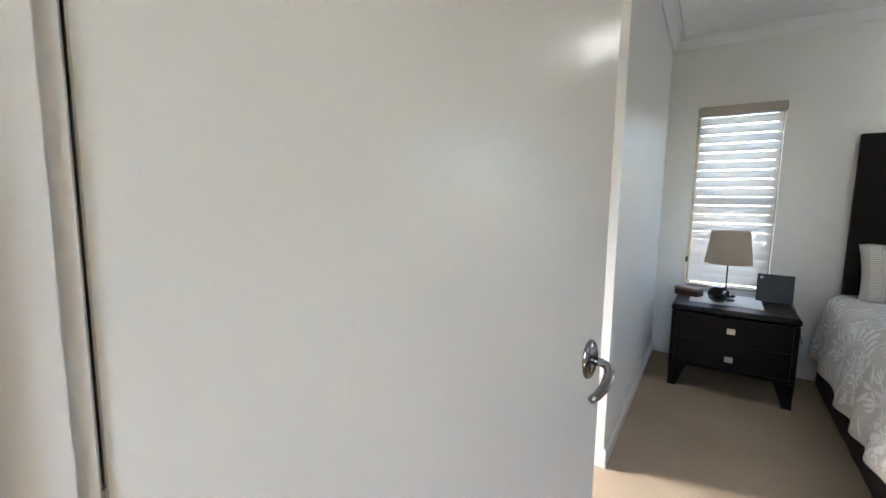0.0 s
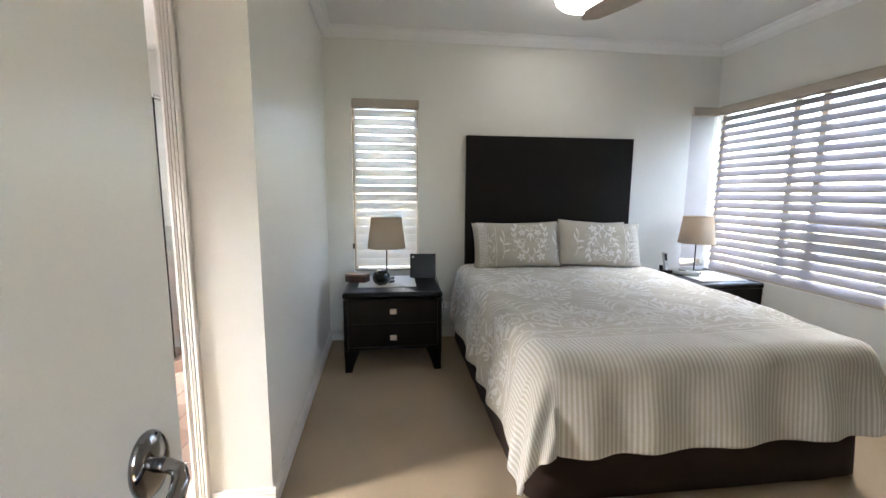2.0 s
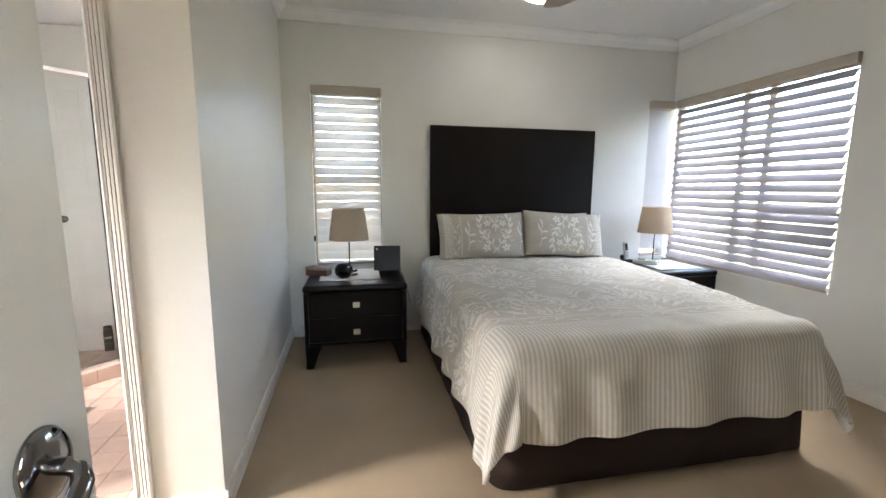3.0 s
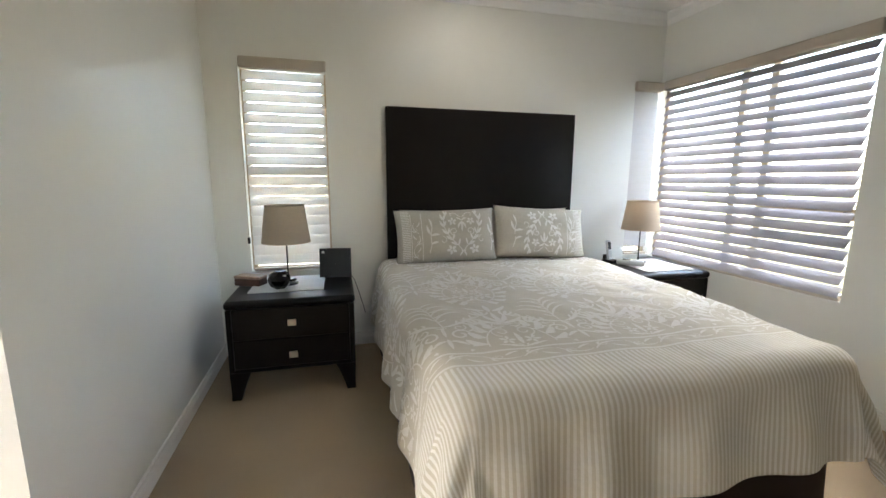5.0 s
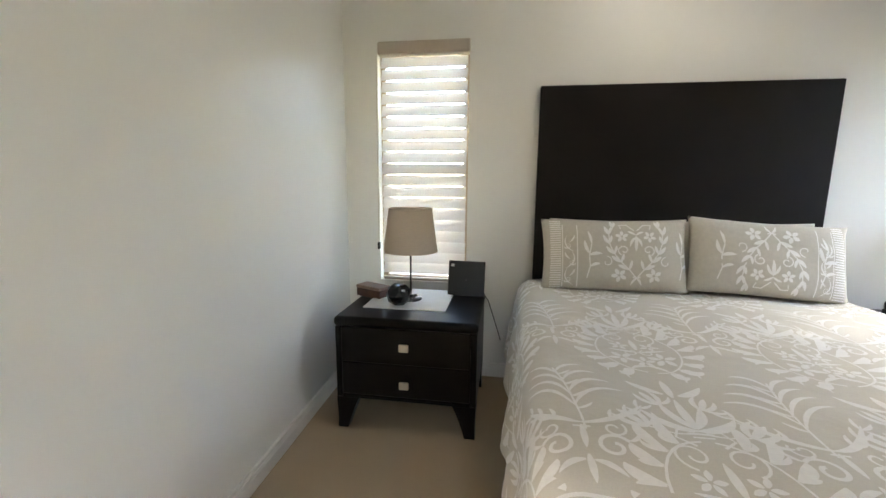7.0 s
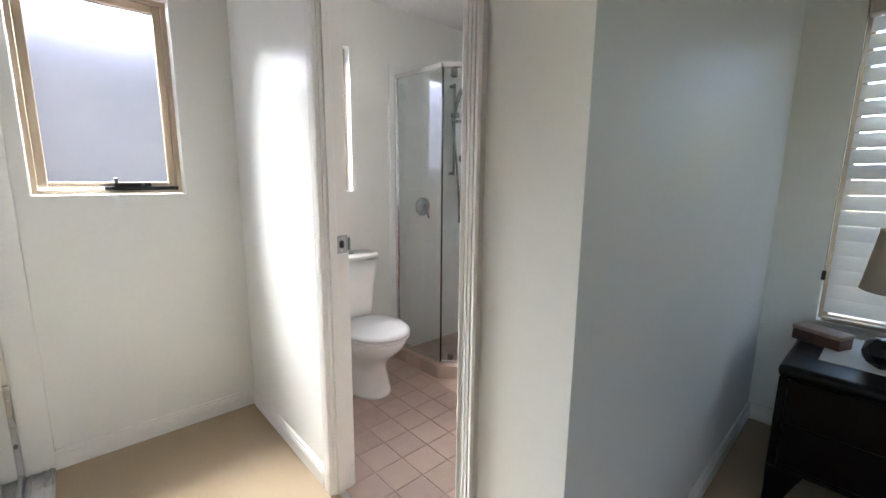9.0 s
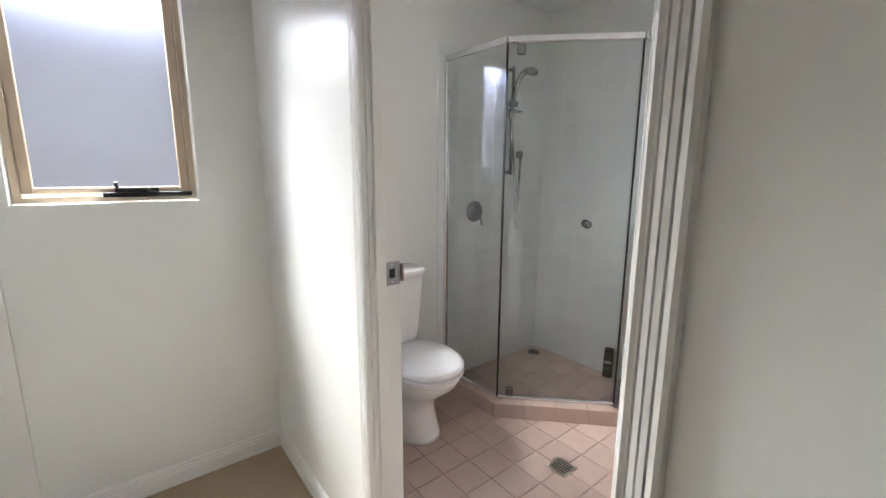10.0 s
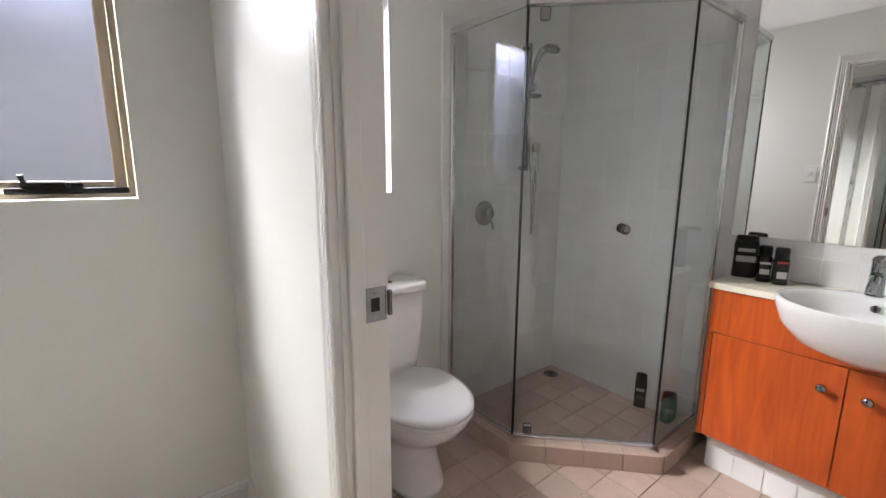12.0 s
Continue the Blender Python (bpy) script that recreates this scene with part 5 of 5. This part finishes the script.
part("wall_channel", box(TW + 0.001, TW + 0.022, P0[1] - 0.013, P0[1] + 0.013, KERB_Z + 0.016, STOP, 0.003, 1), M_RAIL, screen)
part("wall_channel", box(P3[0] - 0.013, P3[0] + 0.013, TB - 0.024, TB - 0.001, KERB_Z + 0.016, STOP, 0.003, 1), M_RAIL, screen)
for p in (P1, P2):
    part("seal_strip", box(p[0] - 0.004, p[0] + 0.004, p[1] - 0.004, p[1] + 0.004, KERB_Z + 0.016, STOP, 0.001, 1), M_BLACK, screen)
dlen = math.hypot(P2[0] - P1[0], P2[1] - P1[1])
for z in (KERB_Z + 0.022, STOP - 0.056):
    part("pivot", box(0.045, 0.085, -0.012, 0.012, z, z + 0.05, 0.008, 3), M_CHROME, glass_door)
for s in (-1, 1):
    b2 = lathe([(0, 0.003), (0.010, 0.003), (0.012, 0.012), (0.019, 0.018), (0.021, 0.028), (0.018, 0.034), (0, 0.035)], 24)
    bmesh.ops.transform(b2, matrix=Matrix.Translation((dlen - 0.205, 0, 1.071)) @ Euler((radians(90 * s), 0, 0)).to_matrix().to_4x4(), verts=b2.verts)
    part("knob", b2, M_KNOB, glass_door, "round chrome knob", smooth=True)

mixer = thing("shower_mixer", "round chrome shower mixer with lever", "tap", TW + 0.009, 3.340, 1.085)
ob = part("plate", lathe([(0, 0), (0.066, 0), (0.066, 0.004), (0.060, 0.009), (0, 0.009)], 40), M_CHROME, mixer, smooth=True)
at_point(ob, 0, 0, 0, 0, 90, 0)
ob = part("cartridge", lathe([(0, 0.008), (0.024, 0.008), (0.024, 0.050), (0.020, 0.056), (0, 0.057)], 28), M_CHROME, mixer, smooth=True)
at_point(ob, 0, 0, 0, 0, 90, 0)
part("lever", tube([(0.045, 0, -0.015), (0.052, 0.006, -0.045), (0.060, 0.012, -0.082)], [0.008, 0.0065, 0.006], 12), M_CHROME, mixer, smooth=True)

rs = thing("shower_rail", "chrome hand shower on a slide rail with hose", "shower", TW + 0.009, 3.605, -0.068)
part("rail", tube([(0.045, 0, 1.38), (0.045, 0, 1.70), (0.045, 0, 2.04)], 0.0095, 14), M_CHROME, rs, smooth=True)
for z in (1.395, 2.025):
    part("bracket", tube([(0, 0, z), (0.045, 0, z)], 0.012, 14), M_CHROME, rs, smooth=True)
part("slider", box(0.028, 0.078, -0.024, 0.026, 1.800, 1.835, 0.010, 3), M_CHROME, rs, smooth=True)
part("soap_holder", lathe([(0, 1.765), (0.040, 1.768), (0.045, 1.775), (0.042, 1.782), (0, 1.778)], 24, 0.060, 0.020), M_CHROME, rs, smooth=True)
hd = part("hand_shower", tube([(0.050, 0.002, 1.80), (0.060, 0.004, 1.87), (0.078, 0.008, 1.945), (0.105, 0.016, 1.990), (0.135, 0.024, 2.005)], [0.010, 0.011, 0.013, 0.016, 0.018], 16), M_CHROME, rs, smooth=True)
face = part("spray_head", lathe([(0, 0), (0.036, 0), (0.044, 0.010), (0.042, 0.024), (0.020, 0.036), (0, 0.038)], 32), M_CHROME, hd, smooth=True)
at_point(face, 0.155, 0.030, 1.982, 8, 26, 0)
dots = part("spray_plate", lathe([(0, -0.001), (0.034, -0.001), (0.034, 0.001), (0, 0.001)], 32), M_GREYPRINT, hd)
at_point(dots, 0.155, 0.030, 1.981, 8, 26, 0)
part("outlet_elbow", lathe([(0, 1.487), (0.018, 1.487), (0.024, 1.500), (0.024, 1.520), (0.018, 1.532), (0, 1.534)], 24, 0.022, 0.105), M_CHROME, rs, smooth=True)
hose = []
for k in range(25):
    t = k / 24
    a = math.pi * t
    x = 0.034 + 0.030 * math.sin(a)
    yy = 0.105 - 0.115 * t - 0.02 * math.sin(2 * a)
    z = 1.49 + (1.79 - 1.49) * t - 0.68 * math.sin(a) ** 0.9 * (1 - 0.25 * t)
    hose.append((x, yy, z))
part("hose", tube(hose, 0.0085, 10), M_CHROME, rs, "ribbed metal shower hose", smooth=True)


def bottle(name, label, x, y, z, w, d, h, cap_h, material, cap_material, bars, rz=0, flip=False):
    b = thing(name, label, "bottle", x, y, z, rz, group="toiletry bottles")
    bm = bmesh.new()
    rings = []
    for f, s in ((0, 0.90), (0.02, 1.0), (0.45, 0.97), (0.90, 1.0), (0.97, 0.97), (1.0, 0.90)):
        rings.append([bm.verts.new((s * w / 2 * math.copysign(abs(math.cos(t)) ** 0.6, math.cos(t)), s * d / 2 * math.copysign(abs(math.sin(t)) ** 0.6, math.sin(t)), f * (h - cap_h))) for t in [2 * math.pi * k / 20 for k in range(20)]])
    for p, q in zip(rings, rings[1:]):
        for k in range(20):
            bm.faces.new((p[k], p[(k + 1) % 20], q[(k + 1) % 20], q[k]))
    bm.faces.new(rings[0])
    bm.faces.new(rings[-1])
    part("body", bm, material, b, smooth=True)
    part("cap", lathe([(0, h - cap_h - 0.001), (0.465 * w, h - cap_h - 0.001), (0.455 * w, h - 0.006), (0.40 * w, h), (0, h)], 20, squash=d / w), cap_material, b, smooth=True)
    for z0, z1, half, mt in bars:
        part("print_bar", box(-half, half, -d / 2 - 0.0012, -d / 2 * 0.9, z0 * h, z1 * h, 0.0004, 1), mt, b)
    return b


bottle("shower_bottle", "black shower gel bottle standing on shower floor", -1.838, 3.955, 0.0315, 0.060, 0.036, 0.195, 0.035, M_BLACK, M_BLACK, [(0.50, 0.58, 0.020, M_GREYPRINT), (0.30, 0.34, 0.016, M_TEAL)], 20)
bottle("shower_bottle", "teal shampoo bottle behind the shower glass", -1.678, 3.925, 0.0315, 0.070, 0.040, 0.165, 0.03, M_TEAL, M_BLACK, [(0.35, 0.5, 0.018, M_GREYPRINT)], 35)

# ---- vanity ----
VX0, VX1, VY = -1.470, XE - 0.002, 3.712
van = thing("vanity_cabinet", "orange cherry-veneer vanity cabinet with round chrome knobs", "vanity")
part("carcass", box(VX0, VX1, VY + 0.019, YB - 0.001, 0.172, 0.6850), M_CHERRY, van)
part("side_panel", box(VX0, VX0 + 0.018, VY + 0.019, YB - 0.001, 0.6860, 0.8310), M_CHERRY, van)
part("side_panel", box(VX1 - 0.018, VX1, VY + 0.019, YB - 0.001, 0.6860, 0.8310), M_CHERRY, van)
BASIN_X, BASIN_Y = -0.998, 3.655


def column_slab(columns, offset):
    """A slab of strips between pairs of points, pushed through by the offset vector."""
    bm = bmesh.new()
    rows = [[bm.verts.new(p), bm.verts.new(q), bm.verts.new(Vector(q) + Vector(offset)), bm.verts.new(Vector(p) + Vector(offset))] for p, q in columns]
    for a, b in zip(rows, rows[1:]):
        for k in range(4):
            bm.faces.new((a[k], a[(k + 1) % 4], b[(k + 1) % 4], b[k]))
    bm.faces.new(rows[0])
    bm.faces.new(rows[-1])
    return bm


# the apron is cut out round the basin's bowl
cut = [(math.sqrt(max(0.0, r * r - (0.065 / 0.84) ** 2)), z) for r, z in ((0.108, 0.7070), (0.144, 0.7210), (0.180, 0.7400), (0.205, 0.7650), (0.223, 0.7910), (0.232, 0.8150), (0.236, 0.8300))]
rim = [(VX0, 0.8300)] + [(BASIN_X - dx, z) for dx, z in reversed(cut)] + [(BASIN_X + dx, z) for dx, z in cut] + [(VX1, 0.8300)]
part("apron_panel", column_slab([((x, VY, 0.6450), (x, VY, z)) for x, z in rim], (0, 0.018, 0)), M_CHERRY, van)
part("end_stile", box(VX0, VX0 + 0.018, VY, VY + 0.018, 0.172, 0.6430, 0.0015, 1), M_CHERRY, van)
for i, (a, b) in enumerate(((VX0 + 0.021, -1.034), (-1.030, -0.620))):
    dr = part("door", box(a, b, VY, VY + 0.018, 0.176, 0.6410, 0.0018, 1), M_CHERRY, van)
    kx = b - 0.058 if i == 0 else a + 0.055
    kb = lathe([(0, 0.0), (0.009, 0.0), (0.008, 0.012), (0.015, 0.018), (0.016, 0.024), (0.012, 0.030), (0, 0.031)], 24)
    ob = part("knob", kb, M_CHROME, dr, "round chrome knob", smooth=True)
    at_point(ob, kx, VY, 0.550, 90, 0, 0)
part("end_panel", box(-0.617, VX1, VY, VY + 0.018, 0.172, 0.6430, 0.0015, 1), M_CHERRY, van)
structure("trim_vanity_kick", box(VX0 + 0.03, VX1, VY + 0.062, YB, -0.003, 0.170), M_GROUT_W, "white tiled plinth under the vanity", "plinth")
top = thing("benchtop", "cream laminate vanity benchtop", "benchtop")
# the slab is notched for the basin
f0 = VY - 0.012
th0 = math.asin((f0 - BASIN_Y) / 0.199)
front = [(VX0 - 0.012, f0)] + [(BASIN_X - 0.237 * math.cos(th0 + (math.pi - 2 * th0) * k / 28), BASIN_Y + 0.199 * math.sin(th0 + (math.pi - 2 * th0) * k / 28)) for k in range(29)] + [(VX1, f0)]
part("slab", column_slab([((x, y, 0.8315), (x, YB - 0.009, 0.8315)) for x, y in front], (0, 0, 0.0245)), M_BENCH, top)
bas = thing("basin", "white semi-recessed ceramic basin", "basin", BASIN_X, BASIN_Y, 0)
bm = bmesh.new()
prof = [(0.018, 0.694), (0.108, 0.703), (0.180, 0.737), (0.227, 0.791), (0.245, 0.847), (0.249, 0.875), (0.245, 0.881), (0.232, 0.879), (0.220, 0.862), (0.202, 0.817), (0.153, 0.772), (0.072, 0.752), (0, 0.749)]
lathe([(0, 0.6930)] + prof, 56, bm=bm, squash=0.84)
part("bowl", bm, M_PORCELAIN, bas, smooth=True)
part("tap_deck", box(-0.11, 0.11, 0.180, 0.240, 0.8190, 0.8760, 0.014, 3), M_PORCELAIN, bas, smooth=True)
ob = part("overflow_ring", lathe([(0.006, 0), (0.013, 0), (0.013, 0.003), (0.006, 0.004), (0.006, 0)], 20), M_CHROME, bas)
at_point(ob, -0.012, 0.170, 0.8370, 66, 0, 0)
ob = part("overflow_hole", lathe([(0, 0.001), (0.007, 0.001), (0, 0.002)], 16), M_BLACK, bas)
at_point(ob, -0.012, 0.170, 0.8370, 66, 0, 0)
part("plug", lathe([(0, 0.7485), (0.030, 0.7485), (0.030, 0.7540), (0, 0.7560)], 24), M_CHROME, bas)
tap = thing("basin_mixer", "chrome basin mixer tap with lever", "tap", -1.022, 3.862, 0.8760)
part("body", lathe([(0, 0), (0.027, 0), (0.027, 0.006), (0.022, 0.010), (0.021, 0.120), (0.023, 0.126), (0, 0.126)], 28), M_CHROME, tap, smooth=True)
part("spout", tube([(0, -0.010, 0.075), (0, -0.06, 0.066), (0, -0.115, 0.048), (0, -0.122, 0.030)], [0.015, 0.014, 0.013, 0.013], 16), M_CHROME, tap, smooth=True)
part("lever", box(-0.014, 0.014, -0.075, 0.026, 0.128, 0.144, 0.006, 2), M_CHROME, tap, smooth=True)
bottle("toiletry_box", "black squat deodorant pack on the benchtop", -1.432, 3.925, 0.8560, 0.088, 0.055, 0.182, 0.02, M_BLACK, M_BLACK, [(0.62, 0.70, 0.030, M_GREYPRINT), (0.38, 0.52, 0.034, M_GREYPRINT)], 20)
bottle("deodorant_can", "black deodorant can with pale print", -1.356, 3.895, 0.8560, 0.052, 0.052, 0.150, 0.045, M_GLOSSBLACK, M_BLACK, [(0.50, 0.56, 0.018, M_GREYPRINT), (0.22, 0.36, 0.016, M_GREYPRINT)], 25)
bottle("deodorant_can", "black deodorant can with red and grey print", -1.297, 3.885, 0.8560, 0.052, 0.052, 0.150, 0.045, M_GLOSSBLACK, M_BLACK, [(0.58, 0.64, 0.018, M_RED), (0.18, 0.36, 0.016, M_GREYPRINT)], 28)
mir = thing("wall_mirror", "large frameless wall mirror above the vanity", "mirror")
part("glass", box(-1.512, XE - 0.004, YB - 0.013, YB - 0.008, 1.028, 2.026), M_MIRROR, mir)


# ---- tiles ----
def tile_field(parent, material, wall, a0, a1, b0, b1, size, at, joint=0.003, proud=0.005, offset=(0.0, 0.0), skip=None):
    """Single tiles on one shared mesh; wall 'z': lying, 'x'/'y': standing on the plane with that axis."""
    meshes = {}
    na, nb = int(math.ceil((a1 - a0) / size)), int(math.ceil((b1 - b0) / size))
    for i in range(-1, na + 1):
        for j in range(-1, nb + 1):
            p0, p1 = max(a0, a0 + offset[0] + i * size), min(a1, a0 + offset[0] + (i + 1) * size)
            q0, q1 = max(b0, b0 + offset[1] + j * size), min(b1, b0 + offset[1] + (j + 1) * size)
            w, h = p1 - p0 - joint, q1 - q0 - joint
            if w < 0.012 or h < 0.012:
                continue
            ca, cb = (p0 + p1) / 2, (q0 + q1) / 2
            if skip and skip(ca, cb):
                continue
            key = (round(w, 3), round(h, 3))
            if key not in meshes:
                e = 0.0015
                bm = bmesh.new()
                lo = [bm.verts.new((s * w / 2, t * h / 2, 0)) for s, t in ((-1, -1), (1, -1), (1, 1), (-1, 1))]
                hi = [bm.verts.new((s * (w / 2 - e), t * (h / 2 - e), proud)) for s, t in ((-1, -1), (1, -1), (1, 1), (-1, 1))]
                for k in range(4):
                    bm.faces.new((lo[k], lo[(k + 1) % 4], hi[(k + 1) % 4], hi[k]))
                bm.faces.new(hi)
                me = bpy.data.meshes.new("tile")
                bm.to_mesh(me)
                bm.free()
                me.materials.append(material)
                meshes[key] = me
            ob = new("tile", meshes[key])
            ob.parent = parent
            if wall == "z":
                ob.location = (ca, cb, at)
            elif wall == "x":
                ob.matrix_basis = Matrix(((0, 0, 1, at), (1, 0, 0, ca), (0, 1, 0, cb), (0, 0, 0, 1)))
            else:
                ob.matrix_basis = Matrix(((1, 0, 0, ca), (0, 0, -1, at), (0, 1, 0, cb), (0, 0, 0, 1)))


def vary_tiles(m, amount):
    nt = m.node_tree
    info = nt.nodes.new("ShaderNodeObjectInfo")
    mr = nt.nodes.new("ShaderNodeMapRange")
    mr.inputs["To Min"].default_value, mr.inputs["To Max"].default_value = 1 - amount, 1 + amount * 0.6
    nt.links.new(info.outputs["Random"], mr.inputs["Value"])
    b = nt.nodes["Principled BSDF"]
    old = b.inputs["Base Color"].links[0].from_socket
    sc = nt.nodes.new("ShaderNodeVectorMath")
    sc.operation = "SCALE"
    nt.links.new(old, sc.inputs[0])
    nt.links.new(mr.outputs["Result"], sc.inputs["Scale"])
    nt.links.new(sc.outputs[0], b.inputs["Base Color"])


vary_tiles(M_TILE_FLOOR, 0.10)
vary_tiles(M_TILE_WALL, 0.03)


def in_shower(x, y):
    return y > K0[1] and (x < K1[0] or (y - K1[1]) * (K2[0] - K1[0]) > (x - K1[0]) * (K2[1] - K1[1])) and x < K2[0]


tile_field(floor_ensuite, M_TILE_FLOOR, "z", XW, XE, YD + 0.046, YB, 0.150, -0.003, 0.003, 0.004, (0.06, 0.0), skip=lambda x, y: all(in_shower(x + a, y + b) for a in (-0.07, 0.07) for b in (-0.07, 0.07)))
shower_floor = bpy.data.objects["floor_shower"]
tile_field(shower_floor, M_TILE_FLOOR, "z", TW, J2[0], J0[1], TB, 0.150, 0.022, 0.004, 0.005, (0.0, 0.0), skip=lambda x, y: (y - 0.02 - J1[1]) * (J2[0] - J1[0]) < (x + 0.02 - J1[0]) * (J2[1] - J1[1]))
# kerb tiles: tops and outer faces
for a, b in ((K0, K1), (K1, K2), (K2, K3)):
    va, vb = Vector((*a, 0)), Vector((*b, 0))
    d = vb - va
    n = max(1, round(d.length / 0.15))
    ang = math.atan2(d.y, d.x)
    for k in range(n):
        l0, l1 = d.length * k / n + 0.0015, d.length * (k + 1) / n - 0.0015
        for nm, bm in (("tile", box(l0, l1, 0.0, 0.095, KERB_Z - 0.0095, KERB_Z - 0.0005, 0.002, 1)), ("tile", box(l0, l1, -0.007, -0.0005, 0.001, KERB_Z - 0.0005, 0.002, 1))):
            ob = part(nm, bm, M_TILE_FLOOR, kerb)
            ob.matrix_basis = Matrix.Translation(va) @ Matrix.Rotation(ang, 4, "Z")
backing_left = structure("wall_tiles_shower", box(XW, XW + 0.0070, 3.058, YB, 0.0, 2.020), M_GROUT_W, "glossy white square shower wall tiles", "tiles")
tile_field(backing_left, M_TILE_WALL, "x", 3.060, YB - 0.009, 0.025, 2.022, 0.148, XW + 0.003)
backing_back = structure("wall_tiles_back", box(XW + 0.0072, -1.516, YB - 0.0070, YB, 0.0, 2.032), M_GROUT_W, "glossy white square shower wall tiles", "tiles")
tile_field(backing_back, M_TILE_WALL, "y", TW + 0.001, -1.516, 0.025, 2.034, 0.148, YB - 0.003)
backing_splash = structure("wall_tiles_splashback", box(-1.516, XE, YB - 0.0068, YB, 0.82, 1.026), M_GROUT_W, "glossy white square splashback tiles", "tiles")
tile_field(backing_splash, M_TILE_WALL, "y", -1.516, XE, 0.856, 1.026, 0.108, YB - 0.003)
kick = bpy.data.objects["trim_vanity_kick"]
tile_field(kick, M_TILE_WALL, "y", VX0 + 0.03, VX1, 0.0, 0.170, 0.108, VY + 0.0618, proud=0.004)
